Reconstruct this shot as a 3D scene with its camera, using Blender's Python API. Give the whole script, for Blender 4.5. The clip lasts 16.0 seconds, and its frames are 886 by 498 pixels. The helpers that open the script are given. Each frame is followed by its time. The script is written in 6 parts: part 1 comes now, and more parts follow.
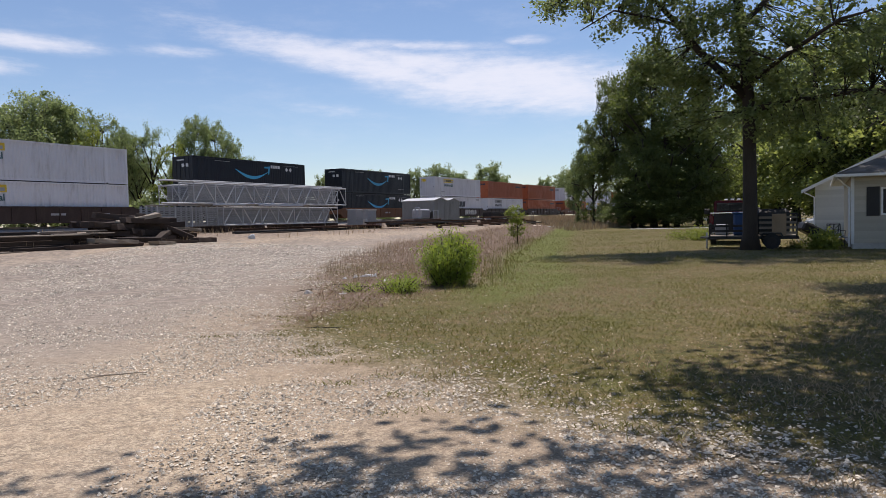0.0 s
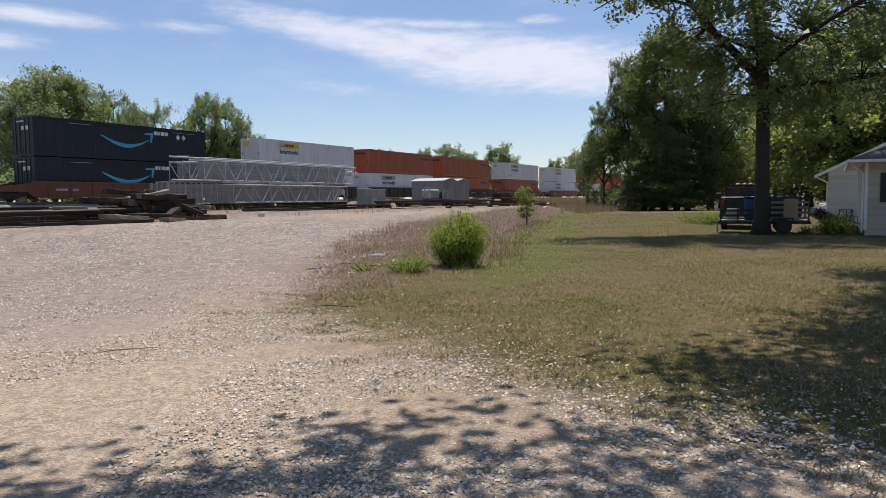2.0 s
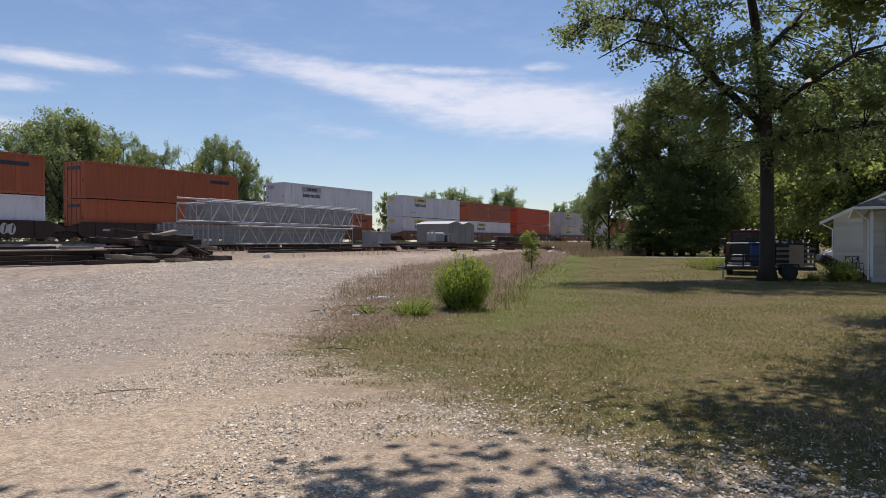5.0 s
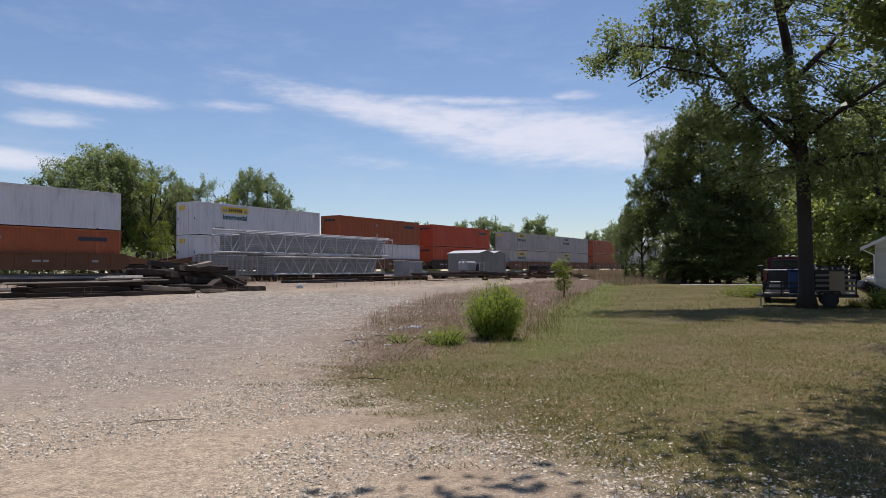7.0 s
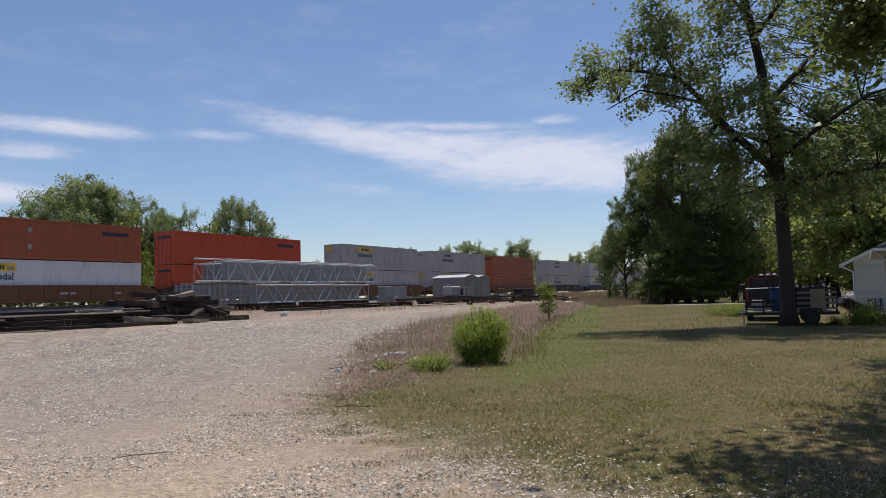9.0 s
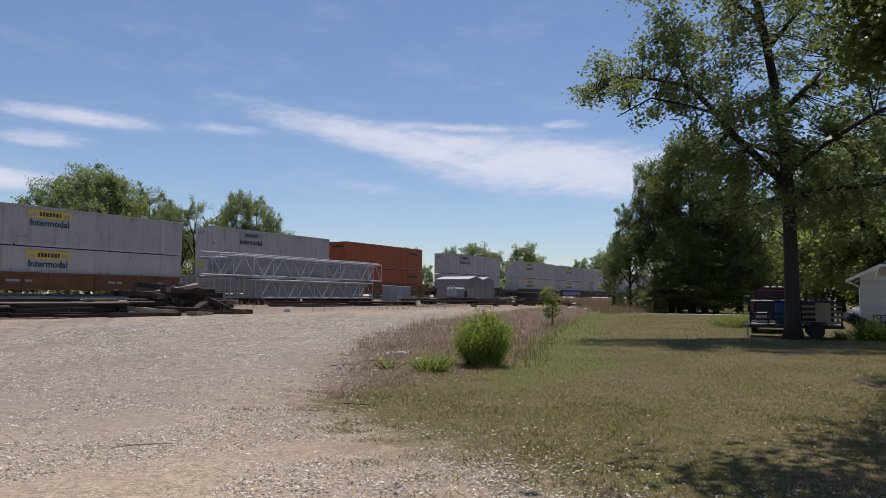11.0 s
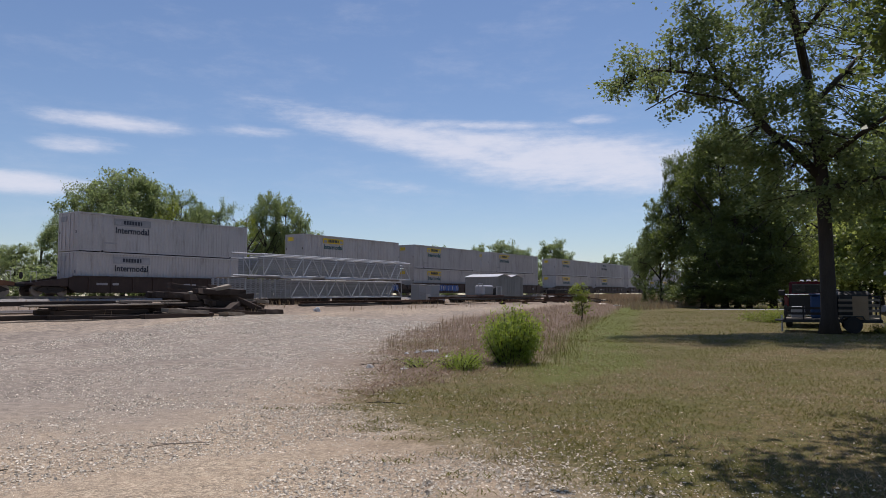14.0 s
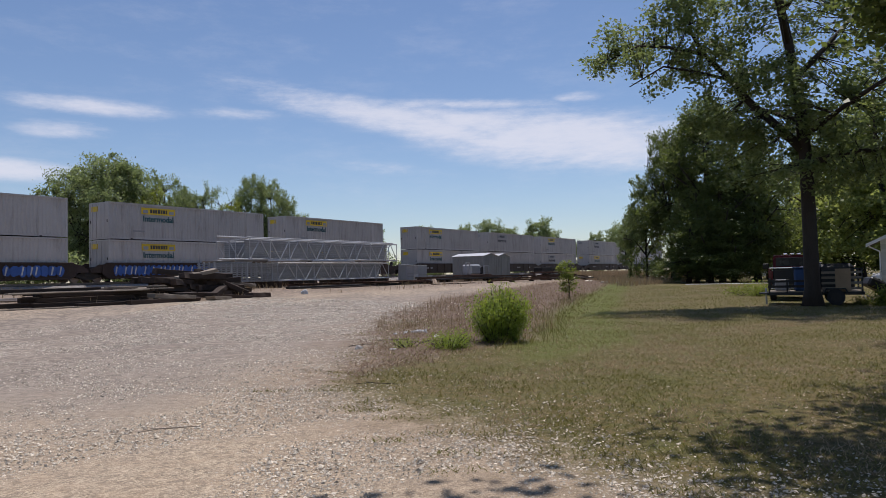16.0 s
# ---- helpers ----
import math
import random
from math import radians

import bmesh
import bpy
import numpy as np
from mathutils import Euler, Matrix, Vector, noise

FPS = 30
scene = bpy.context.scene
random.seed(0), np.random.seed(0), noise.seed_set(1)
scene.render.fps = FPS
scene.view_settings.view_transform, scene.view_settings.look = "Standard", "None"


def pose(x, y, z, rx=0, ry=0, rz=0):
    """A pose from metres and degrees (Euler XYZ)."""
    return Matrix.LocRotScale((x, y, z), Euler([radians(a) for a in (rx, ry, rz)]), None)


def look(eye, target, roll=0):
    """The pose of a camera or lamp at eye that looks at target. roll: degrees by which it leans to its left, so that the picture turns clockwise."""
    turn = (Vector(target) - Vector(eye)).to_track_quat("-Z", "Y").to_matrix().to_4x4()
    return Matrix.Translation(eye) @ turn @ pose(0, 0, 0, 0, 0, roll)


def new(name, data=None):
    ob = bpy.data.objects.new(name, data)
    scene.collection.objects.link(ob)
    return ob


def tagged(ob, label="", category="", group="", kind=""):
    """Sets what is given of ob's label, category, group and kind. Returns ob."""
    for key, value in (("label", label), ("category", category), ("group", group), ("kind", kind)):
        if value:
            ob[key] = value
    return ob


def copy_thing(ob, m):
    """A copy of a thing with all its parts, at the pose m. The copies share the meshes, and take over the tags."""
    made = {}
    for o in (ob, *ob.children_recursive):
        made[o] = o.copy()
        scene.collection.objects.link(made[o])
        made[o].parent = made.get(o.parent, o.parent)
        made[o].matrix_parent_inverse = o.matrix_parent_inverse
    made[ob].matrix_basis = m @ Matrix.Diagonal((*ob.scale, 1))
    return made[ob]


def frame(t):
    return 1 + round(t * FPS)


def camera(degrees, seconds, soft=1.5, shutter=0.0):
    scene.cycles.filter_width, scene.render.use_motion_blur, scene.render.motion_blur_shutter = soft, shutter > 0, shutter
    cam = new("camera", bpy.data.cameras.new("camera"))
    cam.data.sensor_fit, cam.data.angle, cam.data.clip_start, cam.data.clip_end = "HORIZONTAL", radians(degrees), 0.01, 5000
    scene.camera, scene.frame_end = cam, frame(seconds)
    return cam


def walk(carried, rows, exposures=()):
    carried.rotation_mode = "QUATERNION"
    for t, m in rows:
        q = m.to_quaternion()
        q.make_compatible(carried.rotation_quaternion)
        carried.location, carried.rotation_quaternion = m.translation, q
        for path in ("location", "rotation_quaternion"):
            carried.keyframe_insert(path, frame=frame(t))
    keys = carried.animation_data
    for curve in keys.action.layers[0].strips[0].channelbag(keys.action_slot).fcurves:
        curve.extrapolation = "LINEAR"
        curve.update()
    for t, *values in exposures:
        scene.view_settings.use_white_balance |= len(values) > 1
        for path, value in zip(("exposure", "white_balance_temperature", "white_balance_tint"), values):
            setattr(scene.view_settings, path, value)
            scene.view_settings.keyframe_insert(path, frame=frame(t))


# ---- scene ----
cam = camera(63.7, 16.0, 0.6)
EYE = 1.6
# seconds, heading, pitch, lean
ROWS = [
    (0.0, 0.000, -2.455, -1.282),
    (0.5, 0.084, -2.789, -1.497),
    (1.0, 0.169, -3.187, -1.374),
    (1.5, 0.034, -3.613, -1.056),
    (2.0, 0.738, -4.016, -0.510),
    (2.5, 1.768, -4.072, -0.171),
    (3.0, 1.566, -2.430, -0.022),
    (3.5, 1.248, -1.433, -0.046),
    (4.0, 0.806, -1.200, -0.266),
    (6.5, 2.181, 1.257, 0.717),
    (7.0, 3.616, 1.792, -0.409),
    (7.5, 0.100, 0.612, -1.515),
    (8.0, 1.214, 1.603, -1.402),
    (8.5, 2.062, 3.600, -1.544),
    (9.0, 2.292, 3.770, -1.555),
    (11.5, 3.370, 3.965, 1.245),
    (12.0, 5.081, 4.194, 1.347),
    (12.5, 6.209, 4.336, 1.368),
    (13.0, 5.672, 4.346, 1.085),
    (13.5, 5.366, 4.132, 0.616),
    (14.0, 4.983, 3.706, -0.250),
    (14.5, 4.561, 3.260, -0.860),
    (15.0, 4.214, 2.920, -1.219),
    (15.5, 3.835, 2.438, -1.370),
    (16.0, 3.944, 2.082, -1.338),]
walk(cam, [(t, pose(0, 0, EYE, 90 + p, 0, yaw) @ pose(0, 0, 0, 0, 0, lean)) for t, yaw, p, lean in ROWS],
     exposures=[(0.0, 0.24, 6500, 17), (4.0, 0.20, 6500, 17), (9.0, 0.02, 6330, 17), (16.0, -0.02, 6330, 17)])

# ---- light ----
SUN = Vector((0.06, 0.33, 0.94)).normalized()
sun = new("sun", bpy.data.lights.new("sun", "SUN"))
sun.data.energy, sun.data.angle, sun.data.color = 4.0, radians(0.55), (1.0, 0.95, 0.87)
sun.matrix_basis = look(SUN * 50, (0, 0, 0))


class Graph:
    """Short-hand for node trees."""

    def __init__(self, tree):
        self.t = tree

    def n(self, kind, **kw):
        node = self.t.nodes.new(kind)
        for k, v in kw.items():
            if k == "op":
                node.operation = v
            elif k == "blend":
                node.blend_type = v
            elif k == "data":
                node.data_type = v
        return node

    def put(self, sock, v):
        if hasattr(v, "is_output"):
            self.t.links.new(v, sock)
        elif v is not None:
            sock.default_value = v

    def m(self, op, a, b=None, c=None):
        node = self.n("ShaderNodeMath", op=op)
        for i, v in enumerate((a, b, c)):
            self.put(node.inputs[i], v)
        return node.outputs[0]

    def mix(self, f, a, b, blend="MIX"):
        node = self.n("ShaderNodeMix", data="RGBA", blend=blend)
        self.put(node.inputs[0], f)
        self.put(node.inputs[6], a if hasattr(a, "is_output") else (*a, 1))
        self.put(node.inputs[7], b if hasattr(b, "is_output") else (*b, 1))
        return node.outputs[2]

    def noise(self, scale, detail=3, rough=0.55, vec=None, stretch=None):
        node = self.n("ShaderNodeTexNoise")
        node.inputs["Scale"].default_value, node.inputs["Detail"].default_value, node.inputs["Roughness"].default_value = scale, detail, rough
        if vec is not None:
            if stretch:
                mp = self.n("ShaderNodeMapping")
                mp.inputs["Scale"].default_value = stretch
                self.put(mp.inputs[0], vec)
                vec = mp.outputs[0]
            self.put(node.inputs[0], vec)
        return node.outputs[0]

    def ramp(self, v, lo, hi, a=0.0, b=1.0):
        node = self.n("ShaderNodeMapRange")
        node.interpolation_type = "SMOOTHSTEP"
        self.put(node.inputs[0], v)
        for i, x in zip((1, 2, 3, 4), (lo, hi, a, b)):
            node.inputs[i].default_value = x
        return node.outputs[0]


def make_world():
    w = bpy.data.worlds.new("sky")
    w.use_nodes = True
    scene.world = w
    g = Graph(w.node_tree)
    bg = w.node_tree.nodes["Background"]
    sky = g.n("ShaderNodeTexSky")
    sky.sky_type = "NISHITA"
    sky.sun_disc = False
    sky.sun_elevation = math.asin(SUN.z)
    sky.sun_rotation = math.atan2(SUN.x, SUN.y)
    sky.air_density, sky.dust_density, sky.ozone_density = 1.0, 0.15, 3.4
    co = g.n("ShaderNodeTexCoord").outputs["Generated"]
    sep = g.n("ShaderNodeSeparateXYZ")
    g.put(sep.inputs[0], co)
    az = g.m("ARCTAN2", sep.outputs[0], sep.outputs[1])
    el = g.m("ARCSINE", sep.outputs[2])
    azd, eld = g.m("MULTIPLY", az, 57.2958), g.m("MULTIPLY", el, 57.2958)
    comb = g.n("ShaderNodeCombineXYZ")
    g.put(comb.inputs[0], azd)
    g.put(comb.inputs[1], eld)
    flat = comb.outputs[0]
    # drifting cirrus streaks: azimuth, elevation, half length, half height, slant
    streaks = [(-6, 12.1, 13, 1.3, -0.19, 1.0), (5.5, 10.5, 11, 2.3, -0.09, 1.05), (-1, 11.9, 9, 1.3, -0.12, 0.9), (-2, 13.5, 9, 0.5, -0.03, 0.62), (-30, 12.6, 5.5, 0.65, -0.03, 0.85),
               (-32, 10.9, 3.5, 0.7, 0.02, 0.7), (-36, 7.9, 7, 0.8, -0.02, 0.9), (-8, 8.6, 7, 0.8, -0.1, 0.35), (7, 13.6, 2.2, 0.5, 0, 0.55), (-20, 12.7, 4, 0.6, 0, 0.5),
               (60, 14, 16, 3, 0.1, 0.8), (130, 20, 20, 4, 0, 0.8), (-110, 18, 20, 4, 0.1, 0.8)]
    total = None
    for a, e, la, lh, slant, k in streaks:
        da = g.m("SUBTRACT", azd, a)
        de = g.m("SUBTRACT", eld, g.m("MULTIPLY_ADD", da, slant, e))
        r = g.m("ADD", g.m("POWER", g.m("ABSOLUTE", g.m("DIVIDE", da, la)), 2.0), g.m("POWER", g.m("ABSOLUTE", g.m("DIVIDE", de, lh)), 2.0))
        v = g.m("MULTIPLY", g.m("EXPONENT", g.m("MULTIPLY", r, -1.0)), k)
        total = v if total is None else g.m("MAXIMUM", total, v)
    wisps = g.noise(0.22, 7, 0.68, flat, (0.55, 1.7, 1))
    fine = g.noise(0.9, 5, 0.65, flat, (0.5, 2.6, 1))
    veil = g.m("MULTIPLY_ADD", fine, 0.35, g.m("MULTIPLY", wisps, 0.9))
    dens = g.m("MULTIPLY", g.ramp(g.m("MULTIPLY_ADD", total, 0.55, g.m("MULTIPLY", veil, 0.85)), 0.55, 1.10), g.ramp(total, 0.03, 0.45))
    haze = g.m("MULTIPLY", g.ramp(wisps, 0.45, 0.8), 0.16)
    dens = g.m("MAXIMUM", dens, haze)
    col = g.mix(g.m("MULTIPLY", dens, 0.80), sky.outputs[0], (8.0, 8.2, 8.7))
    g.put(bg.inputs[0], col)
    bg.inputs[1].default_value = 0.095


make_world()

# ---- materials ----


def material(name, color, rough=0.6, metal=0.0, var=0.25, scale=6.0, bump=0.15, bump_scale=60.0, dark=None, rand=0.12, stretch=None, spec=0.4, island=False, dirt=0.0):
    """A painted, rusty, wooden or stony surface with variation at two scales and fine relief."""
    mat = bpy.data.materials.new(name)
    mat.use_nodes = True
    g = Graph(mat.node_tree)
    b = mat.node_tree.nodes["Principled BSDF"]
    co = g.n("ShaderNodeTexCoord").outputs["Object"]
    big, small = g.noise(scale * 0.3, 4, 0.6, co, stretch), g.noise(scale * 4, 3, 0.6, co, stretch)
    dk = dark or tuple(c * 0.55 for c in color)
    f = g.m("MULTIPLY", g.ramp(g.m("MULTIPLY_ADD", small, 0.4, g.m("MULTIPLY", big, 0.6)), 0.35, 0.68), var * 2)
    col = g.mix(f, color, dk)
    if dirt:
        streak = g.ramp(g.noise(1.2, 5, 0.7, co, (1.6, 1.6, 0.22)), 0.5, 0.75)
        col = g.mix(g.m("MULTIPLY", streak, dirt), col, (0.10, 0.075, 0.05))
    rnd = g.n("ShaderNodeNewGeometry").outputs["Random Per Island"] if island else g.n("ShaderNodeObjectInfo").outputs["Random"]
    k = g.m("MULTIPLY_ADD", rnd, 2 * rand, 1 - rand)
    hsv = g.n("ShaderNodeHueSaturation")
    g.put(hsv.inputs["Value"], k)
    g.put(hsv.inputs["Color"], col)
    g.put(b.inputs["Base Color"], hsv.outputs[0])
    g.put(b.inputs["Roughness"], g.m("MULTIPLY_ADD", big, 0.25, rough - 0.12))
    b.inputs["Metallic"].default_value = metal
    b.inputs["Specular IOR Level"].default_value = spec
    if bump:
        bp = g.n("ShaderNodeBump")
        bp.inputs["Strength"].default_value, bp.inputs["Distance"].default_value = bump, 0.02
        g.put(bp.inputs["Height"], g.noise(bump_scale, 4, 0.6, co, stretch))
        g.put(b.inputs["Normal"], bp.outputs[0])
    return mat


def leaf_material(name, light, dark, glow, through_share=0.45):
    """Leaves: diffuse and let-through light, each leaf its own tone."""
    mat = bpy.data.materials.new(name)
    mat.use_nodes = True
    g = Graph(mat.node_tree)
    mat.node_tree.nodes.remove(mat.node_tree.nodes["Principled BSDF"])
    out = mat.node_tree.nodes["Material Output"]
    r = g.n("ShaderNodeNewGeometry").outputs["Random Per Island"]
    big = g.noise(0.5, 2, 0.5, g.n("ShaderNodeTexCoord").outputs["Object"])
    f = g.m("MULTIPLY_ADD", r, 0.6, g.m("MULTIPLY", big, 0.4))
    col = g.mix(f, dark, light)
    d = g.n("ShaderNodeBsdfPrincipled")
    d.inputs["Roughness"].default_value, d.inputs["Specular IOR Level"].default_value = 0.5, 0.35
    g.put(d.inputs["Base Color"], col)
    t = g.n("ShaderNodeBsdfTranslucent")
    g.put(t.inputs[0], g.mix(r, tuple(c * 0.7 for c in glow), glow))
    mx = g.n("ShaderNodeMixShader")
    mx.inputs[0].default_value = through_share
    g.put(mx.inputs[1], d.outputs[0])
    g.put(mx.inputs[2], t.outputs[0])
    g.put(out.inputs[0], mx.outputs[0])
    return mat


M = {
    "bark": material("bark", (0.048, 0.037, 0.029), 0.9, bump=0.9, bump_scale=14, stretch=(1, 1, 0.25), var=0.4),
    "leaf": leaf_material("leaf", (0.215, 0.25, 0.105), (0.055, 0.085, 0.034), (0.29, 0.36, 0.11), 0.48),
    "leaf_mid": leaf_material("leaf_mid", (0.29, 0.33, 0.12), (0.12, 0.165, 0.06), (0.44, 0.50, 0.12), 0.55),
    "leaf_dark": leaf_material("leaf_dark", (0.17, 0.20, 0.07), (0.055, 0.085, 0.03), (0.23, 0.29, 0.06), 0.42),
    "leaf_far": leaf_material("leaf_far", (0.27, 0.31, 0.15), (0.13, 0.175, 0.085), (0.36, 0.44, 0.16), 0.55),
    "leaf_yellow": leaf_material("leaf_yellow", (0.24, 0.28, 0.06), (0.11, 0.15, 0.035), (0.36, 0.42, 0.06), 0.5),
    "bush": leaf_material("bush_leaf", (0.27, 0.35, 0.075), (0.11, 0.18, 0.035), (0.42, 0.52, 0.06), 0.5),
    "straw": leaf_material("straw", (0.52, 0.40, 0.25), (0.27, 0.19, 0.12), (0.38, 0.28, 0.15), 0.3),
    "dead_leaf": leaf_material("dead_leaf", (0.56, 0.47, 0.34), (0.36, 0.28, 0.18), (0.4, 0.3, 0.2), 0.2),
    "weed": leaf_material("brown_weed", (0.36, 0.235, 0.165), (0.13, 0.08, 0.062), (0.26, 0.16, 0.1), 0.3),
    "grass": leaf_material("grass_blade", (0.27, 0.235, 0.08), (0.11, 0.112, 0.026), (0.22, 0.21, 0.04), 0.35),
    "white": material("white_paint", (0.66, 0.66, 0.69), 0.5, var=0.10, scale=2, bump=0.05, rand=0.06, dirt=0.30),
    "greywhite": material("weathered_white_paint", (0.46, 0.44, 0.43), 0.55, var=0.14, scale=2, bump=0.05, rand=0.07, dirt=0.4),
    "orange": material("orange_paint", (0.38, 0.098, 0.036), 0.5, var=0.12, scale=2, bump=0.05, rand=0.10, dirt=0.35),
    "redorange": material("red_orange_paint", (0.50, 0.072, 0.026), 0.5, var=0.12, scale=2, bump=0.05, rand=0.06, dirt=0.3),
    "navy": material("navy_paint", (0.010, 0.013, 0.022), 0.45, var=0.15, scale=2, bump=0.05, rand=0.1, dirt=0.1),
    "cyan": material("light_blue_decal", (0.06, 0.36, 0.58), 0.5, var=0.05, bump=0),
    "yellow": material("yellow_decal", (0.72, 0.50, 0.03), 0.5, var=0.12, bump=0, dirt=0.2),
    "decal_dark": material("dark_lettering", (0.03, 0.035, 0.05), 0.5, var=0.1, bump=0),
    "decal_teal": material("dark_teal_lettering", (0.02, 0.09, 0.10), 0.5, var=0.1, bump=0),
    "decal_grey": material("faded_grey_decal", (0.33, 0.33, 0.34), 0.5, var=0.2, bump=0),
    "decal_white": material("white_lettering", (0.7, 0.7, 0.7), 0.5, var=0.15, bump=0),
    "graffiti_blue": material("blue_spray_paint", (0.04, 0.11, 0.36), 0.5, var=0.3, bump=0),
    "graffiti_white": material("pale_spray_paint", (0.50, 0.50, 0.48), 0.5, var=0.3, bump=0),
    "car_dark": material("dark_brown_car_paint", (0.045, 0.028, 0.022), 0.65, var=0.3, scale=2, rand=0.2, dirt=0.3),
    "car_brown": material("brown_car_paint", (0.17, 0.075, 0.035), 0.65, var=0.3, scale=2, rand=0.15, dirt=0.35),
    "iron": material("dark_oily_iron", (0.03, 0.026, 0.024), 0.7, var=0.3),
    "rail": material("worn_rail_steel", (0.30, 0.26, 0.23), 0.4, 0.8, var=0.3),
    "rust": material("rusty_steel", (0.14, 0.075, 0.05), 0.85, var=0.4, scale=8),
    "tie": material("old_creosote_timber", (0.062, 0.043, 0.033), 0.9, var=0.4, scale=4, stretch=(0.3, 3, 3), bump=0.5, bump_scale=20, rand=0.35),
    "plank": material("sun_bleached_timber", (0.25, 0.21, 0.165), 0.9, var=0.3, scale=4, stretch=(0.3, 3, 3), bump=0.4, bump_scale=20, rand=0.2),
    "galv": material("galvanised_steel", (0.46, 0.465, 0.475), 0.5, 0.2, var=0.2, scale=3, bump=0.05, rand=0.1),
    "galv_dull": material("dull_galvanised_grating", (0.32, 0.32, 0.32), 0.6, 0.2, var=0.25, scale=3, rand=0.12),
    "shed": material("pale_grey_sheet_metal", (0.26, 0.265, 0.26), 0.5, 0.1, var=0.15, scale=2, rand=0.05, dirt=0.15),
    "roof_white": material("white_metal_roof", (0.52, 0.52, 0.52), 0.45, var=0.08, scale=2, bump=0.03),
    "cabinet": material("grey_cabinet_paint", (0.30, 0.31, 0.32), 0.5, var=0.15, scale=3),
    "siding": material("white_vinyl_siding", (0.55, 0.545, 0.50), 0.6, var=0.08, scale=2, bump=0.05),
    "siding_beige": material("cream_vinyl_siding", (0.43, 0.395, 0.32), 0.6, var=0.08, scale=2, bump=0.05),
    "shingle": material("grey_asphalt_shingle", (0.15, 0.14, 0.135), 0.9, var=0.35, scale=8, bump=0.4),
    "trim": material("white_trim", (0.78, 0.78, 0.76), 0.5, var=0.08, bump=0),
    "black": material("black_paint", (0.02, 0.02, 0.022), 0.5, var=0.2, bump=0.05),
    "red": material("dark_red_car_paint", (0.11, 0.008, 0.012), 0.25, var=0.1, bump=0),
    "glass_dark": material("dark_glass", (0.012, 0.014, 0.016), 0.25, var=0.05, bump=0, spec=0.25),
    "chrome": material("chrome", (0.8, 0.8, 0.8), 0.2, 0.9, var=0.05, bump=0),
    "rubber": material("tyre_rubber", (0.025, 0.025, 0.026), 0.85, var=0.2),
    "blue": material("blue_plastic", (0.018, 0.06, 0.17), 0.5, var=0.15, bump=0),
    "tan": material("tan_plywood", (0.34, 0.24, 0.15), 0.8, var=0.2),
    "car_white": material("white_car_paint", (0.75, 0.75, 0.76), 0.25, var=0.04, bump=0),
    "stone": material("pale_crushed_stone", (0.62, 0.55, 0.45), 0.9, var=0.25, scale=20, rand=0.5, island=True, bump=0.2),
    "ballast": material("grey_ballast_stone", (0.27, 0.25, 0.235), 0.95, var=0.45, scale=10, bump=0.8, bump_scale=12),
    "concrete": material("pale_concrete", (0.5, 0.48, 0.45), 0.9, var=0.2, scale=4),
    "litter": material("white_plastic_litter", (0.45, 0.45, 0.45), 0.5, var=0.1),
}

# ---- mesh helpers ----


def mesh_of(name, verts, faces):
    me = bpy.data.meshes.new(name)
    me.from_pydata(verts, [], faces)
    me.update()
    return me


def part(name, bm, mat, parent=None, label="", smooth=False):
    """Links a bmesh, or a finished mesh, as one object."""
    if isinstance(bm, bmesh.types.BMesh):
        me = bpy.data.meshes.new(name)
        bmesh.ops.recalc_face_normals(bm, faces=bm.faces)
        bm.to_mesh(me)
        bm.free()
    else:
        me = bm
    if mat and not me.materials:
        me.materials.append(M[mat])
    if smooth:
        me.shade_smooth()
    ob = new(name, me)
    ob.parent = parent
    if label:
        tagged(ob, label)
    return ob


def thing(name, m, label, category, group="", kind=""):
    ob = new(name)
    ob.empty_display_size = 0.2
    ob.matrix_basis = m
    return tagged(ob, label, category, group, kind)


def block(x0, x1, y0, y1, z0, z1, bevel=0.0, bm=None, m=None):
    bm = bm or bmesh.new()
    got = bmesh.ops.create_cube(bm, size=1.0)
    mid = Matrix.Translation(((x0 + x1) / 2, (y0 + y1) / 2, (z0 + z1) / 2)) @ Matrix.Diagonal((x1 - x0, y1 - y0, z1 - z0, 1))
    bmesh.ops.transform(bm, matrix=(m or Matrix()) @ mid, verts=got["verts"])
    if bevel:
        es = list({e for v in got["verts"] for e in v.link_edges})
        bmesh.ops.bevel(bm, geom=es, offset=bevel, segments=1, affect="EDGES")
    return bm


def tube_data(pts, radii, sides, verts, faces):
    """Adds a tapered tube along pts to lists of vertices and faces."""
    pts = [Vector(p) for p in pts]
    base = len(verts)
    for i, p in enumerate(pts):
        d = (pts[min(i + 1, len(pts) - 1)] - pts[max(i - 1, 0)]).normalized()
        a = d.orthogonal().normalized() if abs(d.z) > 0.99 else d.cross(Vector((0, 0, 1))).normalized()
        b = d.cross(a)
        for k in range(sides):
            w = 2 * math.pi * k / sides
            verts.append(tuple(p + (a * math.cos(w) + b * math.sin(w)) * radii[i]))
    for i in range(len(pts) - 1):
        for k in range(sides):
            q = (k + 1) % sides
            faces.append((base + i * sides + k, base + i * sides + q, base + (i + 1) * sides + q, base + (i + 1) * sides + k))
    faces.append(tuple(base + k for k in reversed(range(sides))))
    faces.append(tuple(base + (len(pts) - 1) * sides + k for k in range(sides)))


def rods(name, runs, sides=6):
    """One mesh of straight round bars: (start, end, radius)."""
    v, f = [], []
    for a, b, r in runs:
        tube_data([a, b], [r, r], sides, v, f)
    return mesh_of(name, v, f)


